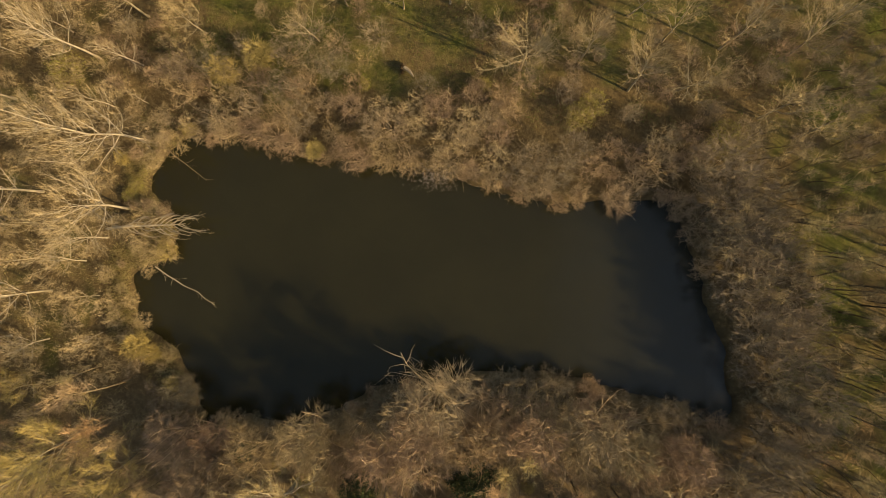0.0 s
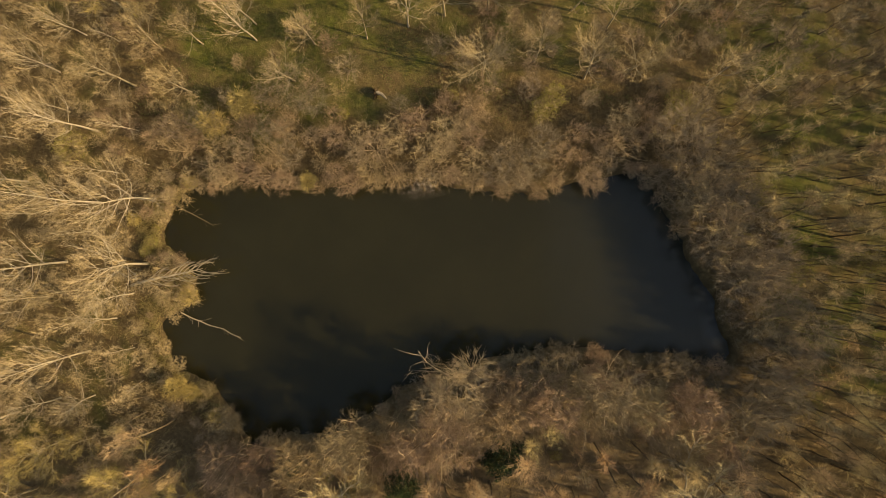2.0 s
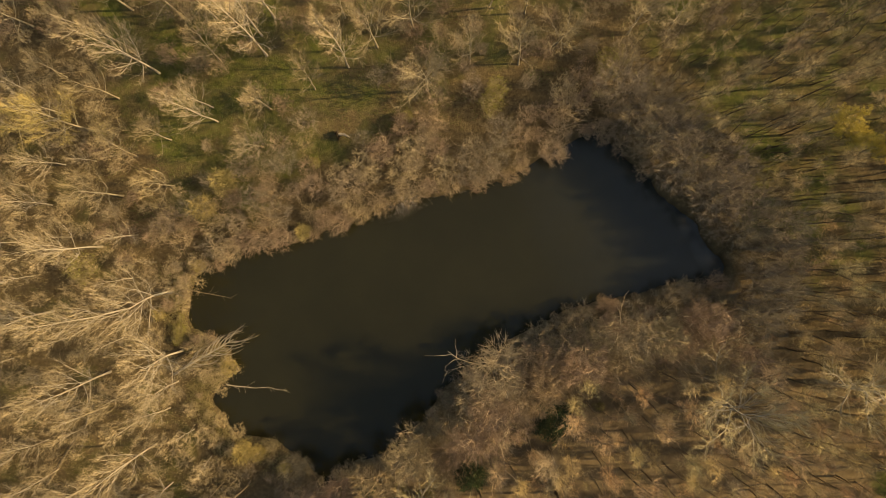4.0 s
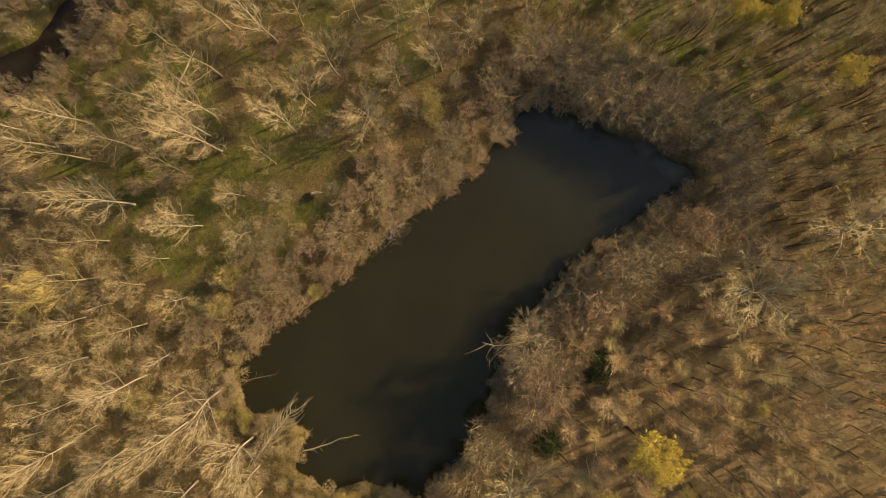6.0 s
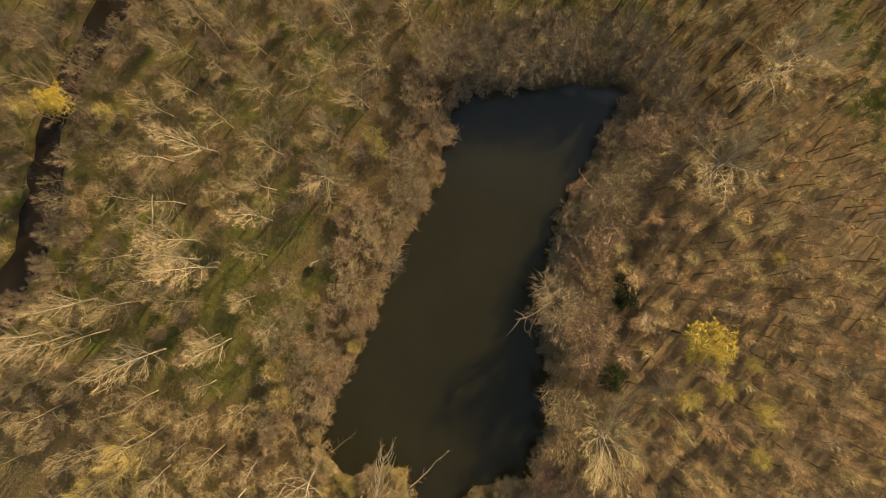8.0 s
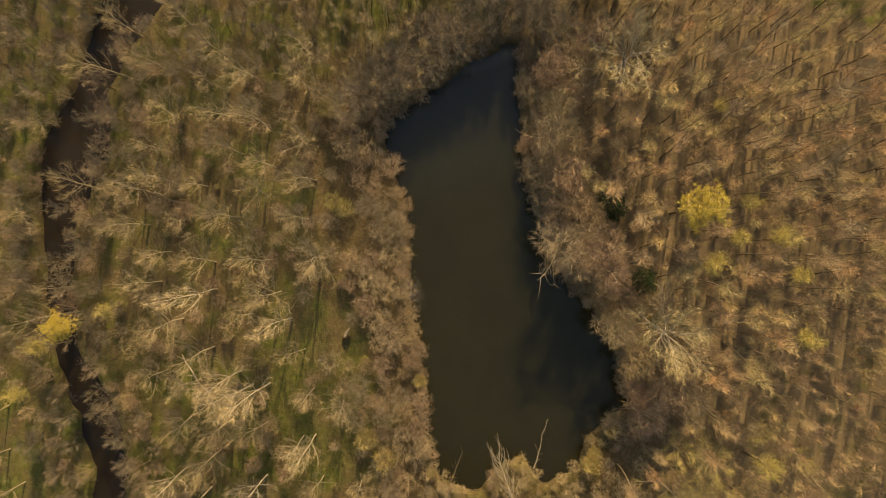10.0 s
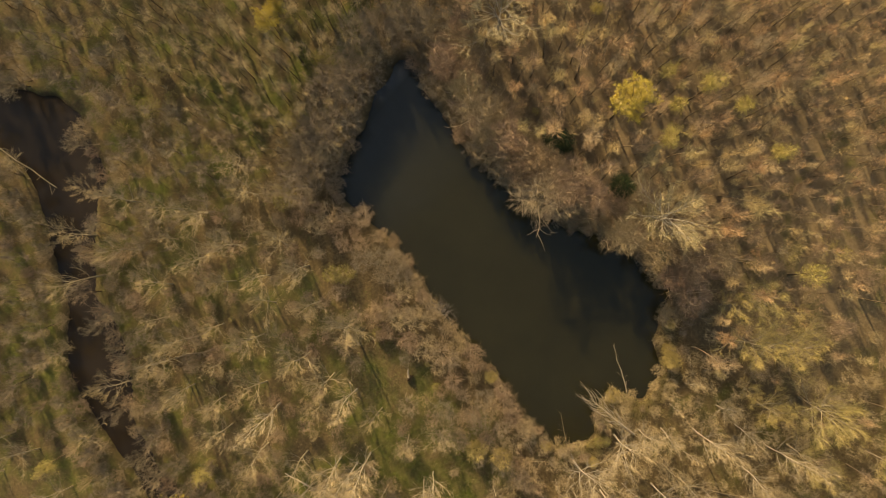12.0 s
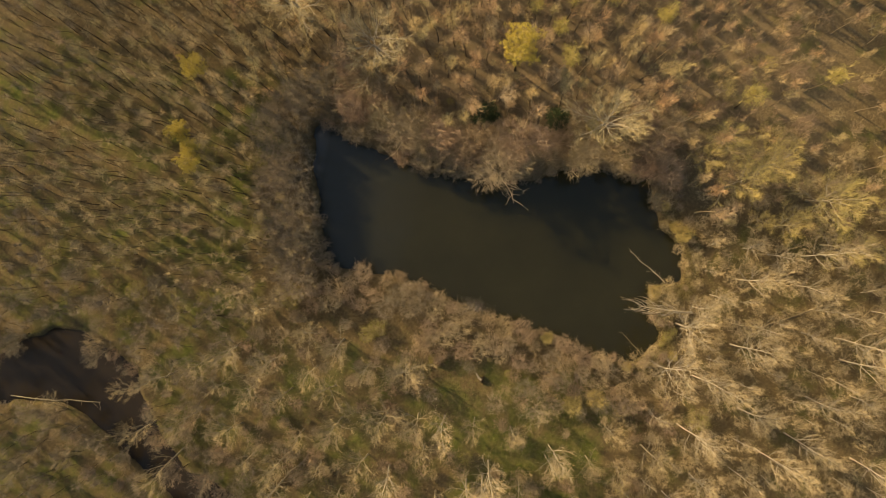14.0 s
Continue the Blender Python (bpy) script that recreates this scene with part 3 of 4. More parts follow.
OLD = [plant("old_tree", rng, "old wide-crowned tree with thick bleached limbs above brown shrubs", "tree", "old pale trees", M_PALE, M_TWIG_OLD, each_limb=True,
    height=rng.uniform(10.5, 11.5), bare=0.38, limbs=15, limb_len=6.4, rise=1.3, subs=14, twigs=8, twig_len=0.75, twig_r=0.014, trunk_r=0.22, limb_r=0.6, cone=0.3, lift=0.55, taper=0.75, wobble=0.18) for _ in range(2)]
GOLDEN = [plant("golden_shrub", rng, "rounded shrub with dense golden bare twigs", "shrub", "golden shrubs", M_TWIG_GOLD, M_TWIG_GOLD,
                height=rng.uniform(4.0, 5.0), bare=0.2, limbs=6, limb_len=1.7, limb_angle=0.85, subs=4, twigs=7, twig_len=0.8, stems=6, split=0.8, trunk_r=0.05,
                twig_r=0.026) for _ in range(2)]
OLIVE = [plant("olive_bush", rng, "bush with fine olive-green spring leaves over brown litter", "bush", "leafing bushes", M_BARK, M_TWIG_BROAD, M_LEAF_OLIVE, 2600, 0.05,
               height=3.6, bare=0.2, limbs=5, limb_len=1.7, limb_angle=0.95, subs=3, twigs=5, twig_len=0.7, stems=5, split=0.9, trunk_r=0.04, twig_r=0.022)
         for _ in range(3)]
WILLOW = [plant("olive_willow", rng, "spreading tree with drooping golden-olive twigs", "tree", "golden-olive trees", M_LIMB, M_TWIG_GOLD, M_LEAF_OLIVE, 500, 0.04, each_limb=True,
                height=9.0, bare=0.25, limbs=14, limb_len=4.6, rise=1.15, subs=10, twigs=6, twig_len=0.9, trunk_r=0.13, twig_r=0.014, cone=0.4, lift=0.35, wobble=0.16)
          for _ in range(2)]
YELLOW = [plant("yellow_tree", rng, "small tree in bright yellow spring leaf among bare trees", "tree", "yellow leafing trees", M_BARK, M_TWIG_GOLD, M_LEAF_YELLOW, 12000, 0.046,
                height=9.0, bare=0.5, limbs=11, limb_len=2.7, limb_angle=1.05, subs=4, twigs=6, twig_len=0.7, trunk_r=0.1, twig_r=0.022, cone=0.2, leaf_share=0.85, lobed=0.65, hollow=0.2)
          for _ in range(2)]
LIME = [plant("lime_tree", rng, "small tree with thin yellow-green spring leaf in brown wood", "tree", "yellow leafing trees", M_BARK, M_TWIG_GOLD, M_LEAF_LIME, 2200, 0.042,
              height=10.0, bare=0.45, limbs=9, limb_len=2.1, limb_angle=0.9, subs=4, twigs=6, twig_len=0.7, trunk_r=0.1, twig_r=0.02, cone=0.35, leaf_share=0.8, lobed=0.65, hollow=0.1)
        for _ in range(2)]
BRUSH = [plant("brush", rng, "brown brushwood", "shrub", "", M_BARK, M_TWIG_SHRUB,
               height=rng.uniform(3.0, 4.4), bare=0.15, limbs=3, limb_len=1.5, limb_angle=0.9, subs=2, twigs=6, twig_len=0.9, twig_angle=0.9, stems=5, split=0.9, trunk_r=0.035,
               twig_r=0.011, lobed=0.5, hollow=0.1) for _ in range(3)]
PALE_BRUSH = [plant("brush", rng, "beige brushwood", "shrub", "", M_BARK, M_TWIG_PALE,
                    height=rng.uniform(2.6, 3.8), bare=0.15, limbs=2, limb_len=1.6, limb_angle=0.9, subs=2, twigs=7, twig_len=0.9, twig_angle=0.9, stems=4, split=0.9, trunk_r=0.035,
                    twig_r=0.011) for _ in range(3)]
FERN_BRUSH = [plant("brush", rng, "low brown brushwood", "shrub", "", M_BARK, M_TWIG_YOUNG,
                    height=rng.uniform(2.4, 3.4), bare=0.2, limbs=2, limb_len=1.4, limb_angle=1.0, subs=2, twigs=7, twig_len=0.8, twig_angle=0.9, stems=3, split=0.9, trunk_r=0.03,
                    twig_r=0.0125) for _ in range(3)]
GREY_SAPLINGS = [plant("sapling", rng, "thin grey sapling", "tree", "", M_BARK, M_TWIG_GREY,
                       height=rng.uniform(5.0, 7.5), bare=0.45, limbs=6, limb_len=1.5, limb_angle=0.85, subs=1, twigs=6, twig_len=0.9, twig_angle=0.8, trunk_r=0.05,
                       twig_r=0.014, cone=0.3, taper=0.9, lean=0.07, lobed=0.7, hollow=0.0) for _ in range(5)]
SAPLINGS = [plant("sapling", rng, "thin dark sapling", "tree", "", M_BARK, M_TWIG_BROAD,
                  height=rng.uniform(6.0, 8.5), bare=0.5, limbs=5, limb_len=1.2, limb_angle=0.7, subs=1, twigs=4, twig_len=0.9, trunk_r=0.05, twig_r=0.014,
                  cone=0.3, taper=0.9, lean=0.07, lobed=0.7, hollow=0.0) for _ in range(6)]
BROWN_SAPLINGS = [plant("sapling", rng, "thin brown sapling", "tree", "", M_BARK_YOUNG, M_TWIG_YOUNG,
                        height=rng.uniform(5.0, 8.0), bare=0.4, limbs=6, limb_len=1.5, limb_angle=0.85, subs=2, twigs=4, twig_len=0.65, trunk_r=0.045, twig_r=0.0115,
                        cone=0.3, taper=0.9, lean=0.08, lobed=0.6, hollow=0.05, lift=0.9) for _ in range(6)]
EVERGREEN = [plant("evergreen_bush", rng, "dark evergreen bush in shade between bare shrubs", "bush", "evergreen bushes", M_BARK, M_LEAF_DARK, M_LEAF_DARK, 3200, 0.10,
                   height=3.6, bare=0.1, limbs=5, limb_len=1.8, limb_angle=1.0, subs=4, twigs=4, twig_len=0.5, stems=4, split=0.8, trunk_r=0.05, twig_r=0.02)
             for _ in range(2)]

# ---- plants: places ----
random.seed(11)
TAKEN = [(-5.6, 19.0, 2.4)]


def spot(kinds, x, y, scale=1.0, room=2.0, tilt=(0.0, 0.0)):
    TAKEN.append((x, y, room))
    return put(random.choice(kinds), x, y, scale * random.uniform(0.92, 1.08), random.uniform(0, 6.28), tilt)


for x, y, s in [(-9.4, 32.2, 1.0), (-18.6, 27.8, 0.72), (-22.3, 36.5, 1.0), (-8.8, 34.6, 1.05), (-6.4, 35.8, 1.05), (-1.1, 26.1, 0.9), (-17.8, 47.7, 1.0),
                (-23.5, 49.8, 1.0), (-24.3, 54.0, 1.0), (6.4, 35.8, 0.85), (-44.6, 6.4, 1.0), (-55.5, 18.9, 1.0), (-62.2, 5.7, 1.0), (-66.5, 21.0, 1.0),
                (-60.8, 2.4, 0.95), (-47.4, 16.3, 1.0), (-51.2, 22.2, 1.0), (-57.8, 12.5, 1.0), (-39.4, 12.4, 0.95), (-53.2, -4.9, 0.9)]:
    spot(POPLARS, x, y, s, 2.2)
for x, y, s in [(-35.4, 4.6, 1.1), (-33.2, 11.8, 1.0), (-38.4, 20.6, 0.95), (-40.0, -1.0, 0.7), (-18.3, 29.6, 0.6), (-48.0, -9.0, 0.7)]:
    spot(WHITE, x, y, s, 2.6)
for x, y, s in [(-17.2, -24.4, 1.42), (19.2, -29.8, 1.2), (32.0, -34.0, 1.1)]:
    spot(OLD, x, y, s, 3.0)
spot(BROAD, 6.2, 19.0, 1.2, 4.2)
for x, y, s in [(-16.4, -24.6, 0.6), (-19.0, -22.6, 0.55), (-18.4, -25.6, 0.5)]:
    spot(OLIVE, x, y, s, 1.0)
for x, y, s in [(30.8, 13.8, 1.0), (22.2, 16.7, 1.0), (21.0, 21.9, 0.9), (8.1, 26.4, 1.0), (3.2, 26.6, 1.0), (15.5, 29.5, 1.0), (26.8, 21.0, 1.0),
                (45.8, 35.7, 0.9), (39.0, 32.7, 0.8), (30.4, 26.1, 1.0), (10.2, 34.7, 1.0), (24.4, 26.2, 0.9), (43.9, 27.1, 0.8), (34.2, 20.4, 0.9),
                (17.4, 24.6, 0.9), (35.6, 12.0, 0.9)]:
    spot(BROAD, x, y, s, 2.6)
for x, y, s in [(46.5, -21.7, 1.15), (47.0, -11.8, 1.1), (45.4, -9.2, 0.9), (45.2, -7.2, 1.0), (-2.5, -31.6, 1.5), (7.4, 55.4, 1.2)
                ]:
    spot(YELLOW, x, y, s, 4.0)
for x, y, s in [(-4.2, -39.6, 1.15), (-7.7, -36.8, 1.25), (-9.4, -41.3, 1.2), (-9.4, -32.4, 1.2), (-14.7, -43.0, 1.1), (-38.6, -31.5, 1.25), (-49.0, -36.0, 1.2), (-23.5, -40.9, 1.1), (5.4, 59.4, 1.1), (0.5, 63.5, 1.1), (8.2, 49.5, 0.9), (25.8, 64.0, 1.0), (10.0, -40.0, 0.8)]:
    spot(LIME, x, y, s, 2.4)
for x, y, s in [(-34.2, 7.2, 0.8), (-33.6, 8.4, 0.55), (-34.9, 6.0, 0.6), (13.2, 15.0, 1.6), (26.8, 11.6, 1.0), (-41.2, 19.3, 0.9), (-10.0, 17.6, 0.9), (52.0, -10.0, 1.0), (60.0, -12.5, 1.2), (67.0, -14.0, 1.2), (44.0, -8.9, 0.8), (7.9, 49.9, 1.0),
                (31.5, -4.0, 1.0), (24.5, -20.5, 0.9), (12.0, 14.0, 0.8), (34.0, 0.5, 0.9), (36.5, -8.0, 0.8), (39.0, 5.0, 0.9), (30.0, 7.5, 0.9), (14.5, -22.0, 0.7), (7.0, -24.5, 0.6), (28.5, -24.0, 0.7)]:
    spot(OLIVE, x, y, s, 1.6)
for x, y, s in [(-21.0, 20.3, 0.9), (-24.5, 18.6, 0.8), (-33.6, -9.6, 0.85), (-31.2, 0.2, 0.72), (-32.4, -10.6, 0.6), (-28.6, 12.9, 0.5), (-15.2, 10.6, 0.62), (-35.6, 9.8, 0.5)]:
    spot(GOLDEN, x, y, s, 1.4)
for x, y, s in [(-38.6, -18.0, 1.2), (-43.4, -21.5, 1.1), (-33.9, -21.0, 0.85), (-52.4, -18.7, 1.2), (-48.3, -13.8, 1.1), (-37.0, -24.5, 0.9), (-56.0, -12.0, 0.9), (-32.8, 34.0, 0.95), (-40.0, 37.4, 0.8)]:
    spot(WILLOW, x, y, s, 2.2)
for x, y, s in [(1.0, -23.2, 1.35), (-10.6, -24.6, 0.8), (-22.6, -21.0, 0.45)]:
    spot(EVERGREEN, x, y, s, 2.4)


def scatter(count, spacing, zone, accept, taken=TAKEN):
    """Random places in the box zone, apart from one another and from what stands already."""
    out = []
    x0, y0, x1, y1 = zone
    for _ in range(count):
        x, y = random.uniform(x0, x1), random.uniform(y0, y1)
        if math.hypot(x, y) > 91 or (x > 54 and y < -60) or (x < -42 and y > 46) or not accept(x, y):
            continue
        if any((x - a) ** 2 + (y - b) ** 2 < max(r, spacing) ** 2 for a, b, r in taken if abs(x - a) < 5 and abs(y - b) < 5):
            continue
        taken.append((x, y, spacing))
        out.append((x, y))
    return out


class Field:
    """A distance field kept on a half-metre grid, to be asked quickly."""

    def __init__(self, source):
        axis = np.arange(-96, 96.5, 0.5)
        self.grid = source(*np.meshgrid(axis, axis))

    def __call__(self, x, y):
        gx, gy = min(max((x + 96) * 2, 0), 382.9), min(max((y + 96) * 2, 0), 382.9)
        i, j = int(gx), int(gy)
        u, v, g = gx - i, gy - j, self.grid
        return float((g[j, i] * (1 - u) + g[j, i + 1] * u) * (1 - v) + (g[j + 1, i] * (1 - u) + g[j + 1, i + 1] * u) * v)


shore, stream, ride = Field(shore_distance), Field(stream_distance), Field(lambda x, y: to_segments(x, y, RIDE, False)[0])


def toward_water(x, y, amount):
    """Tilt angles that lean a plant towards the middle of the pond's axis."""
    gx = shore(x + 0.5, y) - shore(x - 0.5, y)
    gy = shore(x, y + 0.5) - shore(x, y - 0.5)
    return (gy * amount, -gx * amount)


def north_south_shore(x, y):
    d = shore(x, y)
    wide = (6.5 if y > 0 else 8.0) + 2.5 * wavy(x * 1.6, y * 1.6)
    return 0.3 < d < wide and -29 < x < 25


def east_shore(x, y):
    return 0.2 < shore(x, y) < 7 and x >= 23


for x, y in scatter(4000, 1.95, (-30, -28, 27, 21), north_south_shore):
    near = shore(x, y) < 2.5
    if y < -4 and shore(x, y) < 0.9:
        continue
    kind = TALL_SHRUBS if y < -4 else SHRUBS if near or random.random() < 0.72 else SCRUB if random.random() < 0.5 else GREY_SHRUBS
    # half the south front row takes grey twigs, colour standing in for its shade
    if y < -4 and near and random.random() < 0.5:
        kind = GREY_SHRUBS
    size = random.uniform(0.75, 1.15) if y < -4 and near else random.uniform(0.75, 1.1)
    if y < -4 and kind is TALL_SHRUBS:
        size *= 1.28 if x < 16 else 0.9 if near else 1.1
    if -20 < x < -3 and y < -20:
        size *= 0.8
    if near and y < -12 and x < -20:
        size *= 0.8
    put(random.choice(kind), x, y, size, random.uniform(0, 6.28), toward_water(x, y, 0.03 if not near else 0.04 if y < -4 else 0.11))
for x, y in scatter(1400, 1.9, (22, -24, 37, 10), east_shore):
    put(random.choice(GREY_SHRUBS), x, y, random.uniform(0.5, 0.85) if shore(x, y) < 1.8 else random.uniform(1.1, 1.6), random.uniform(0, 6.28))

# the dense young wood: the nearest stand singly, the rest is one mass further down
DENSE = scatter(11500, 2.15, (-58, -92, 92, 4), lambda x, y: shore(x, y) > 5.5 and (y < -12 or x > 28) and (x < 50 or abs(y + 6 + (x - 55) * 0.30) > 2.5) and (x > -30 - 0.6 * (y + 30) or y < -50) and ride(x, y) > 3.2)
DENSE.sort(key=lambda p: math.hypot(p[0] - 8, p[1] + 20))
for x, y in DENSE[:300]:
    grey = x > 27 + 5 * wavy(x, y) and y > -32
    put(random.choice(YOUNG_GREY if grey else YOUNG), x, y, random.uniform(1.0, 1.3), random.uniform(0, 6.28))
for x, y in scatter(2400, 4.5, (-34, 6, 90, 92), lambda x, y: shore(x, y) > 8 and stream(x, y) > 0.6):
    damp = x > 34 + 6 * wavy(x, y) or stream(x, y) < 8
    put(random.choice(BROAD_GREY if damp else BROAD), x, y, random.uniform(0.7, 1.05), random.uniform(0, 6.28))
for x, y in scatter(1500, 3.4, (-90, -12, -33, 60), lambda x, y: shore(x, y) > 2.5 and stream(x, y) > 1.0):
    pick = random.random()
    kind, s = (POPLARS, random.uniform(0.6, 0.9)) if pick < 0.15 else (WHITE, random.uniform(0.4, 0.7)) if pick < 0.27 else (SLIM, random.uniform(0.6, 1.05)) if pick < 0.8 else (BROAD, 0.6)
    put(random.choice(kind), x, y, s, random.uniform(0, 6.28))
for x, y in scatter(900, 3.0, (-92, -80, -20, -12), lambda x, y: shore(x, y) > 2.0):
    pick = random.random()
    kind, s = (WILLOW, random.uniform(0.45, 0.8)) if pick < 0.10 else (SHRUBS, random.uniform(0.7, 1.1)) if pick < 0.5 else (YOUNG, random.uniform(0.7, 1.0))
    put(random.choice(kind), x, y, s, random.uniform(0, 6.28))
FRINGE = []
for x, y in scatter(1500, 1.25, (-29, -20, 27, -10), lambda x, y: 0.0 < shore(x, y) < 1.5, FRINGE):
    put(random.choice(GREY_SHRUBS if random.random() < 0.6 else TALL_SHRUBS), x, y, random.uniform(0.3, 0.52), random.uniform(0, 6.28), toward_water(x, y, 0.12))
for x, y in scatter(1400, 1.5, (-32, 3, 24, 15), lambda x, y: 0.0 < shore(x, y) < 1.4, FRINGE):
    put(random.choice(SHRUBS), x, y, random.uniform(0.35, 0.62), random.uniform(0, 6.28), toward_water(x, y, 0.2))
for x, y in scatter(1700, 3.0, (-50, 24, 90, 90), lambda x, y: 0.5 < stream(x, y) < 2.4, FRINGE):
    gx, gy = stream(x + 0.5, y) - stream(x - 0.5, y), stream(x, y + 0.5) - stream(x, y - 0.5)
    put(random.choice(BROAD_GREY if random.random() < 0.7 else BROAD), x, y, random.uniform(0.6, 1.0), random.uniform(0, 6.28), (gy * 0.3, -gx * 0.3))
UNDER = [(-34.2, 7.2, 2.2), (-33.6, -9.6, 1.8), (-32.5, 2.7, 2.0), (-30.5, 2.7, 2.0)]
for x, y in scatter(3200, 2.7, (-50, 24, 90, 90), lambda x, y: 0.2 < stream(x, y) < 6.5, UNDER):
    put(random.choice(GREY_SHRUBS + SHRUBS), x, y, random.uniform(0.55, 0.95), random.uniform(0, 6.28))
for x, y in scatter(900, 1.7, (-39, -14, -28, 14), lambda x, y: -0.15 < shore(x, y) < 2.6, UNDER):
    put(random.choice(SCRUB if random.random() < 0.5 else SHRUBS if random.random() < 0.8 else GOLDEN), x, y, random.uniform(0.3, 0.65), random.uniform(0, 6.28), toward_water(x, y, 0.15))
for x, y in scatter(500, 1.8, (-36, -22, -24, -8), lambda x, y: 0.2 < shore(x, y) < 4, UNDER):
    put(random.choice(GREY_SHRUBS), x, y, random.uniform(0.4, 0.75), random.uniform(0, 6.28), toward_water(x, y, 0.15))
for x, y in scatter(1300, 3.0, (-78, -14, -30, 56), lambda x, y: shore(x, y) > 0.6 and stream(x, y) > 0.6, UNDER):
    put(random.choice(SCRUB), x, y, random.uniform(0.4, 0.8), random.uniform(0, 6.28))
for x, y in scatter(1900, 3.0, (-34, 8, 90, 90), lambda x, y: shore(x, y) > 6 and stream(x, y) > 0.3 and wavy(x + 9, y) < (0.05 if x < 36 else 0.6), UNDER):
    pick = random.random() if x < 34 else random.uniform(0.5, 1)
    kind = SHRUBS if pick < 0.4 else SCRUB if pick < 0.45 else OLIVE if pick < 0.6 else GREY_SHRUBS
    put(random.choice(kind), x, y, random.uniform(0.5, 0.9), random.uniform(0, 6.28))


def mass(name, protos, places, label, category, low, high):
    """Many plants that nobody would count, joined into one object."""
    chunks = {}
    for x, y in places:
        proto = random.choice(protos)
        s, a, own = random.uniform(low, high), random.uniform(0, 6.28), random.random()
        z = floor_at(x, y) - 0.05
        rot = np.array([[math.cos(a), -math.sin(a), 0], [math.sin(a), math.cos(a), 0], [0, 0, 1]]) * s
        for ch in proto.children:
            me = ch.data
            co = np.empty(len(me.vertices) * 3, np.float32)
            me.vertices.foreach_get("co", co)
            lt = np.empty(len(me.polygons), np.int32)
            me.polygons.foreach_get("loop_total", lt)
            li = np.empty(len(me.loops), np.int32)
            me.loops.foreach_get("vertex_index", li)
            c = chunks.setdefault(me.materials[0].name, {"v": [], "own": [], 3: [], 4: [], "n": 0})
            for size in (4, 3):
                k = int((lt == size).sum()) * size
                if k:
                    mask = np.repeat(lt, lt) == size
                    c[size].append(li[mask].reshape(-1, size) + c["n"])
            c["v"].append(co.reshape(-1, 3) @ rot.T + np.array([x, y, z]))
            c["own"].append(np.full(len(me.vertices), own, np.float32))
            c["n"] += len(me.vertices)
    root = tagged(new(name), label, category, kind="stuff")
    for mname, c in chunks.items():
        faces = [np.concatenate(c[s]) for s in (4, 3) if c[s]]
        ob = mesh_object("twig_mass" if "twigs" in mname else "stem_mass", np.concatenate(c["v"]), faces, bpy.data.materials[mname], root)
        ob.data.attributes.new("plant", "FLOAT", "POINT").data.foreach_set("value", np.concatenate(c["own"]))


THICK = [(-5.6, 19.0, 4.0), (-34.2, 7.2, 2.2)]
mass("brushwood", BRUSH, scatter(3600, 2.6, (-37, 10, 40, 56), lambda x, y: shore(x, y) > 5 and stream(x, y) > 0.5 and wavy(x * 1.5, y * 1.5) > (0.1 if x < -8 and y < 24 else 0.2), THICK),
     "thicket of fine bare brown brushwood", "undergrowth", 0.8, 1.3)
mass("pale_brushwood", PALE_BRUSH, scatter(1800, 2.6, (-74, -26, -30, 44), lambda x, y: shore(x, y) > 0.15 and x < -30, THICK),
     "fine beige brushwood between pale trees", "undergrowth", 0.7, 1.25)
mass("low_brushwood", FERN_BRUSH, scatter(3000, 3.0, (-50, -84, 44, -17), lambda x, y: shore(x, y) > 7, THICK),
     "low brown brushwood over fallen leaves in the dense wood", "undergrowth", 0.8, 1.3)
mass("sapling_thicket", SAPLINGS, scatter(4500, 1.4, (23, -44, 66, 12), lambda x, y: shore(x, y) > 1.5, THICK),
     "thicket of thin dark bare saplings", "undergrowth", 0.7, 1.15)
LOW = [(-17.2, -24.4, 5.0), (19.2, -29.8, 4.5), (1.0, -23.2, 3.0), (-11.1, -24.6, 2.6)]
mass("sapling_stand", BROWN_SAPLINGS, scatter(5200, 1.95, (-46, -66, 52, -18), lambda x, y: shore(x, y) > 7 and ride(x, y) > 3.0, LOW),
     "stand of thin bare brown saplings under taller trees", "undergrowth", 0.8, 1.3)
mass("grey_thicket", GREY_SAPLINGS, scatter(2600, 2.1, (34, 4, 90, 76), lambda x, y: stream(x, y) > 0.4 and wavy(x * 0.8, y * 0.8) > -0.35, THICK),
     "thicket of thin grey-brown bare saplings on mossy ground", "undergrowth", 0.8, 1.2)
mass("grey_thicket", GREY_SAPLINGS, scatter(1300, 2.3, (64, -46, 91, 5), lambda x, y: True, THICK),
     "thicket of thin grey-brown bare saplings on mossy ground", "undergrowth", 0.9, 1.3)
mass("damp_wood", YOUNG_GREY, [p for p in DENSE[300:] if p[0] > 27 and p[1] > -32], "wood of slender grey-brown bare trees over mossy floor", "woodland", 0.95, 1.3)
mass("dense_wood", YOUNG, [p for p in DENSE[300:] if not (p[0] > 27 and p[1] > -32)], "dense wood of slender bare brown trees", "woodland", 0.85, 1.2)

# ---- floor cover ----


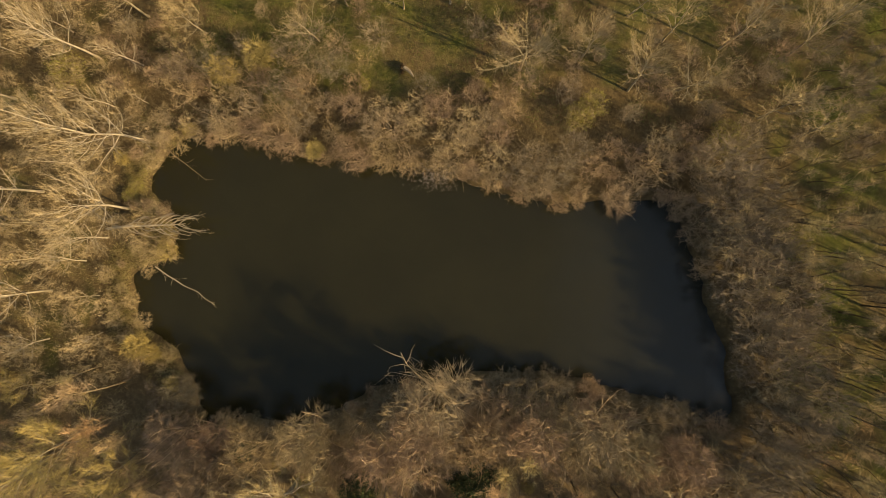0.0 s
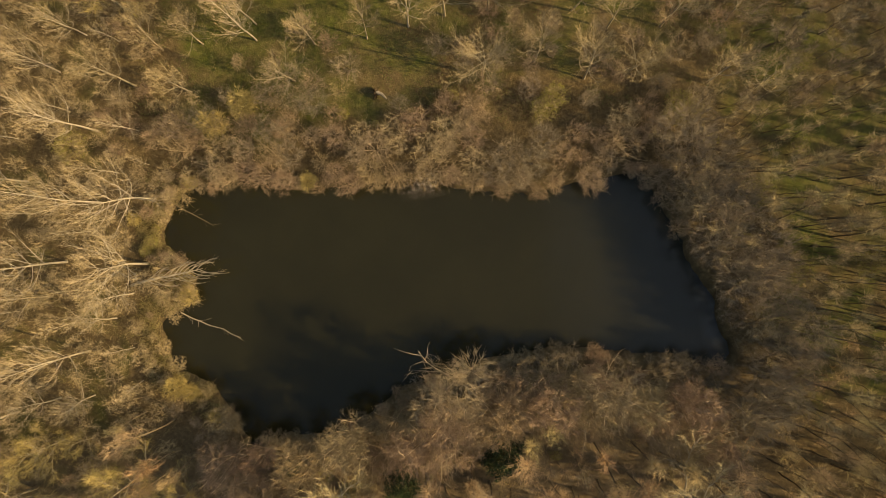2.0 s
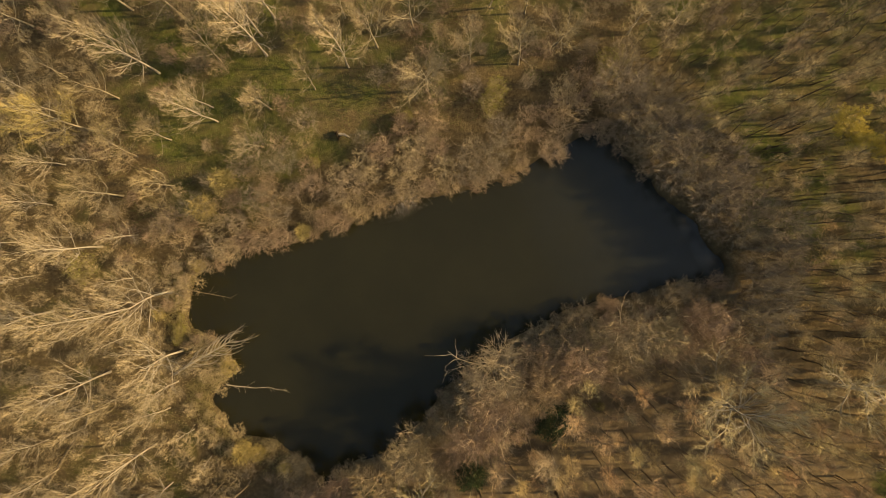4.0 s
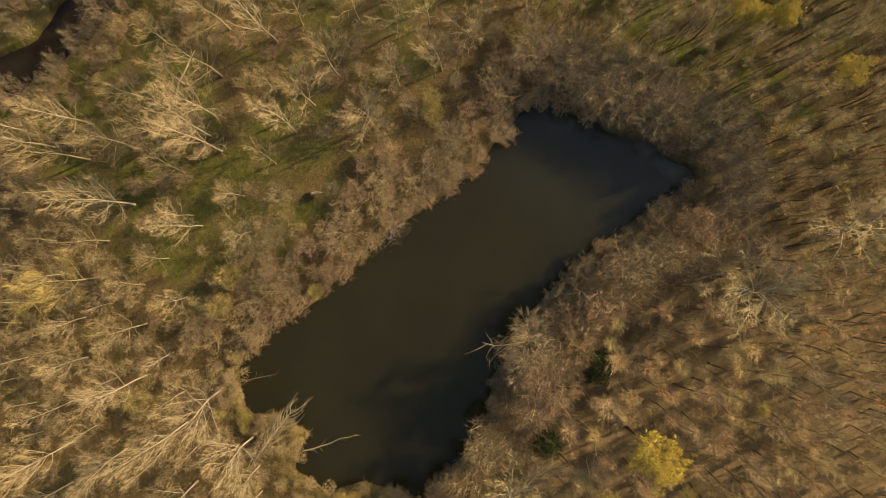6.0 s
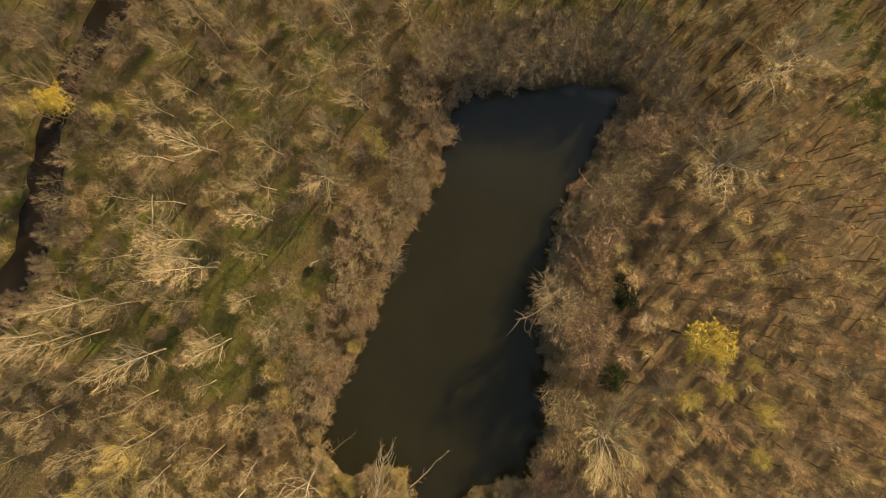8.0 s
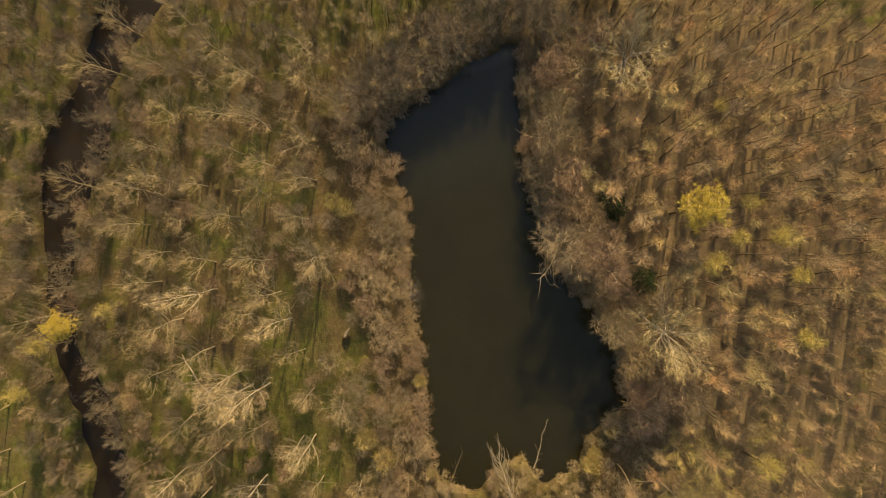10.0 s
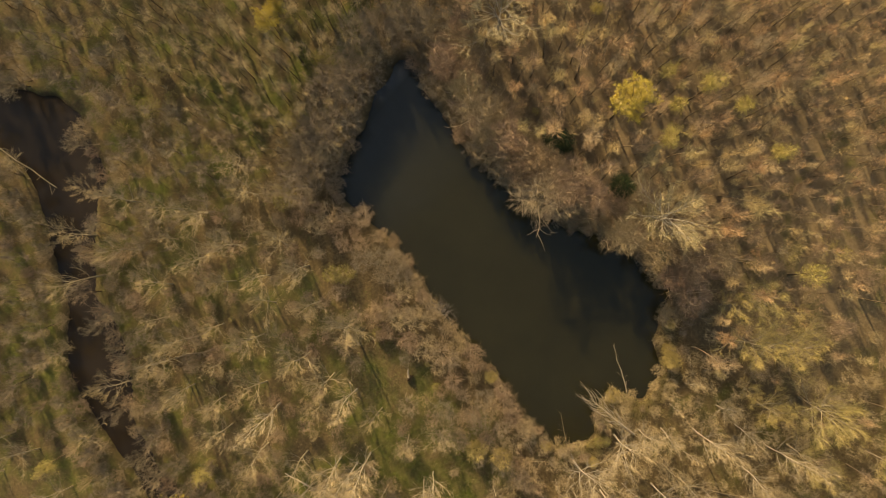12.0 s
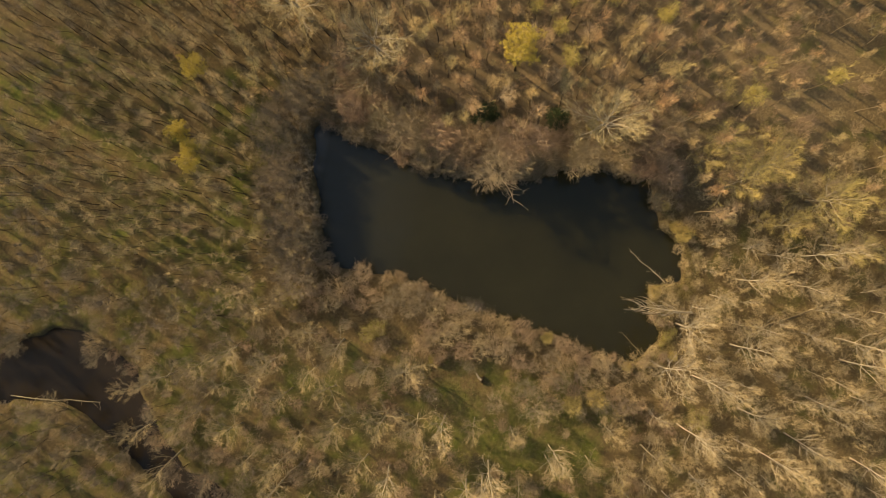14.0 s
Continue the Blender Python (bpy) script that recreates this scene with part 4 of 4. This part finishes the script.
def tufts(name, mat, places, blades, length, width, label, category, flat=0.0):
    r = np.random.default_rng(len(places))
    p = np.array(places).repeat(blades, 0)
    p = p + r.normal(0, 0.35, p.shape)
    z = ground_height(p[:, 0], p[:, 1])
    keep = z > 0.0
    p, z = p[keep], z[keep]
    p0 = np.column_stack([p, z - 0.03])
    d = r.normal(0, 0.6, (len(p), 3))
    d[:, 2] = np.abs(d[:, 2]) * (1 - flat) + 0.5 * (1 - flat) + 0.08
    p1 = p0 + unit(d) * length * r.uniform(0.5, 1.3, (len(p), 1))
    v, f = spikes(p0, p1, width)
    tagged(mesh_object(name, v, [f], mat), label, category, kind="stuff")


def loose(n, zone, accept):
    out = []
    while len(out) < n:
        x, y = random.uniform(zone[0], zone[2]), random.uniform(zone[1], zone[3])
        if accept(x, y):
            out.append((x, y))
    return out


tufts("grass", M_GRASS, loose(2200, (-34, 13, 70, 70), lambda x, y: stream(x, y) > 0.4 and wavy(x, y) > -0.25), 14, 0.4, 0.03,
      "short green grass on the open woodland floor", "grass")
tufts("bramble", M_TWIG_SHRUB, loose(2000, (-80, -75, 80, 75), lambda x, y: shore(x, y) > 1.0 and stream(x, y) > 0.4), 12, 0.9, 0.012,
      "low tangle of bare brown brambles on the leaf litter", "undergrowth")
tufts("dry_reeds", M_REED, loose(380, (-39, -14, -29.5, 13), lambda x, y: 0.1 < shore(x, y) < 3.0), 26, 0.7, 0.02,
      "dry ochre reeds and grass on the pond bank", "reeds")

tufts("dry_grass", M_REED, loose(1500, (-70, -30, -31, 40), lambda x, y: shore(x, y) > 1.5), 14, 0.55, 0.018,
      "pale dry grass between the western trees", "grass")

# ---- fallen wood and small things ----


def log(name, a, b, r0, r1, label, snags=0, mat=M_DEADWOOD, seed=1):
    """A fallen stem with broken side branches."""
    r = np.random.default_rng(seed)
    a, b = np.array(a, float), np.array(b, float)
    n = 6
    pts = [a + (b - a) * i / n + (r.normal(0, 0.012, 3) * np.linalg.norm(b - a) if 0 < i < n else 0) for i in range(n + 1)]
    rad = [r0 + (r1 - r0) * i / n for i in range(n + 1)]
    root = tagged(new(name), label, "log")
    tv = pipe(pts, rad, 7)
    stem = mesh_object("trunk", tv[0], [tv[1]], mat, root)
    if snags:
        lines = list(zip(pts[:-1], pts[1:]))
        p0, p1 = off_shoots(r, lines, snags, np.linalg.norm(b - a) * 0.16, 0.9, 0.15)
        for s, e in zip(p0, p1):
            sv = pipe([s, s * 0.5 + e * 0.5 + r.normal(0, 0.04, 3), e], [r0 * 0.3, r0 * 0.2, 0.01], 4)
            mesh_object("branch", sv[0], [sv[1]], mat, stem)
    return root


log("fallen_log", (-32.6, -1.6, 0.5), (-26.3, -5.7, 0.12), 0.065, 0.028, "bleached fallen log reaching out over the pond", 2, seed=3)
log("drifting_branch", (-31.6, 11.2, 0.6), (-27.3, 7.6, 0.03), 0.07, 0.02, "thin dead branch dipping into the pond", 1, M_BARK, seed=4)
log("fallen_tree", (27.2, 47.4, 1.2), (19.6, 36.0, 0.8), 0.17, 0.05, "fallen tree with grey branches beside the stream", 9, M_LIMB, seed=5)
log("fallen_log", (71.0, 36.2, 0.45), (55.9, 34.6, 0.3), 0.10, 0.04, "grey log lying across the stream", 2, M_LIMB, seed=6)
log("fallen_log", (63.0, 35.9, 0.3), (56.6, 39.4, 0.3), 0.08, 0.03, "thin log lying in the stream", 1, seed=7)
log("fallen_log", (-10.5, 41.0, 0.9), (-1.5, 43.5, 0.9), 0.2, 0.08, "long dead log on grassy woodland floor", 2, seed=8)
log("fallen_log", (-58.0, -2.4, 0.9), (-46.0, 4.6, 0.9), 0.22, 0.1, "dark fallen trunk among pale trees", 2, M_BARK, seed=9)
log("fallen_log", (-52.0, 4.5, 0.9), (-42.0, 2.0, 0.9), 0.2, 0.1, "dark fallen trunk among pale trees", 2, M_BARK, seed=10)
log("dead_branch", (-28.5, -21.5, 2.6), (-24.5, -22.4, 0.7), 0.08, 0.03, "bleached dead branch propped in shrubs", 3, seed=12)


def leaning_tree():
    """A pale tree that leans out over the water and ends in a broom of upturned limbs."""
    r = np.random.default_rng(17)
    root = tagged(new("leaning_tree"), "pale bare tree leaning low over the pond with curling limbs", "tree", "tall pale trees")
    pts = [np.array(p) for p in [(-38.0, 2.4, 0.4), (-36.0, 2.55, 1.9), (-33.6, 2.65, 2.6), (-31.4, 2.7, 2.8), (-29.8, 2.75, 2.95), (-28.2, 2.85, 3.1)]]
    tv = pipe(pts, [0.17, 0.14, 0.12, 0.10, 0.07, 0.03], 7)
    mesh_object("trunk", tv[0], [tv[1]], M_PALE, root)
    for k in range(22):
        g = 1.2 + 3.6 * (k + r.uniform(0, 0.8)) / 22
        i = min(int(g), 4)
        at = pts[i] + (pts[i + 1] - pts[i]) * (g - i)
        side = (-1 if k % 2 else 1) * r.uniform(0.3, 1.3)
        line = [at]
        way = unit(np.array([0.75, side, r.uniform(0.0, 0.3)]))
        for s in range(5):
            way = unit(way + np.array([0.10, -0.22 * side, 0.06]) + r.normal(0, 0.05, 3))
            line.append(line[-1] + way * r.uniform(0.6, 0.85))
        lv = pipe(line, [0.055, 0.05, 0.043, 0.035, 0.025, 0.01], 4)
        limb = mesh_object("limb", lv[0], [lv[1]], M_PALE, root)
        lines = list(zip(line[1:-1], line[2:]))
        p0, p1 = off_shoots(r, lines, 3, 0.75, 0.45, 0.15, 0.1)
        sv = slivers(p0, p1, 0.016)
        mesh_object("spray", sv[0], [sv[1]], M_STEM, limb)


leaning_tree()


def root_plate(x, y):
    """The upturned roots of a wind-thrown tree, with its pale broken stem."""
    r = np.random.default_rng(21)
    root = tagged(new("root_plate"), "upturned root plate of a wind-thrown tree with pale broken wood", "root plate")
    z = float(ground_height(np.array([x]), np.array([y]))[0])
    bm = bmesh.new()
    bmesh.ops.create_icosphere(bm, subdivisions=3, radius=1.0)
    for v in bm.verts:
        k = 0.72 + 0.5 * noise.noise(v.co * 2.3) + 0.2 * noise.noise(v.co * 7)
        v.co = Vector((v.co.x * 0.28 * k + x - 0.5, v.co.y * 0.75 * k + y + 0.2, z + 0.35 + v.co.z * 0.65 * k))
    me = bpy.data.meshes.new("earth")
    bm.to_mesh(me)
    bm.free()
    me.materials.append(M_EARTH)
    new("earth", me).parent = root
    a = np.tile(np.array([[x - 0.45, y + 0.2, z + 0.6]]), (26, 1))
    d = unit(np.column_stack([r.normal(0, 0.5, 26), r.normal(0, 1, 26), r.normal(0.2, 0.8, 26)]))
    sv = spikes(a, a + d * r.uniform(0.8, 1.5, (26, 1)), 0.05)
    mesh_object("roots", sv[0], [sv[1]], M_BARK, root)
    tv = pipe([(x - 0.3, y + 0.2, z + 0.6), (x + 0.25, y - 0.15, z + 0.75), (x + 0.7, y - 0.75, z + 0.7)], [0.22, 0.18, 0.06], 8)
    mesh_object("broken_stem", tv[0], [tv[1]], M_DEADWOOD, root)


root_plate(-5.6, 19.0)


def debris(x, y):
    r = np.random.default_rng(31)
    n = 700
    p0 = np.column_stack([x + r.normal(0, 1.3, n), y + r.normal(0, 0.7, n), r.uniform(0.1, 1.5, n)])
    d = unit(r.normal(size=(n, 3)))
    v, f = spikes(p0, p0 + d * r.uniform(0.12, 0.45, (n, 1)), 0.012)
    tagged(mesh_object("flotsam", v, [f], M_DEBRIS), "tangle of bleached twigs and litter at the waterline", "debris", kind="stuff")


debris(-2.6, 8.0)

# patterns that no single plant stands for
for proto in [ob for ob in scene.objects if "fresh" in ob]:
    for ob in (*proto.children_recursive, proto):
        bpy.data.objects.remove(ob)
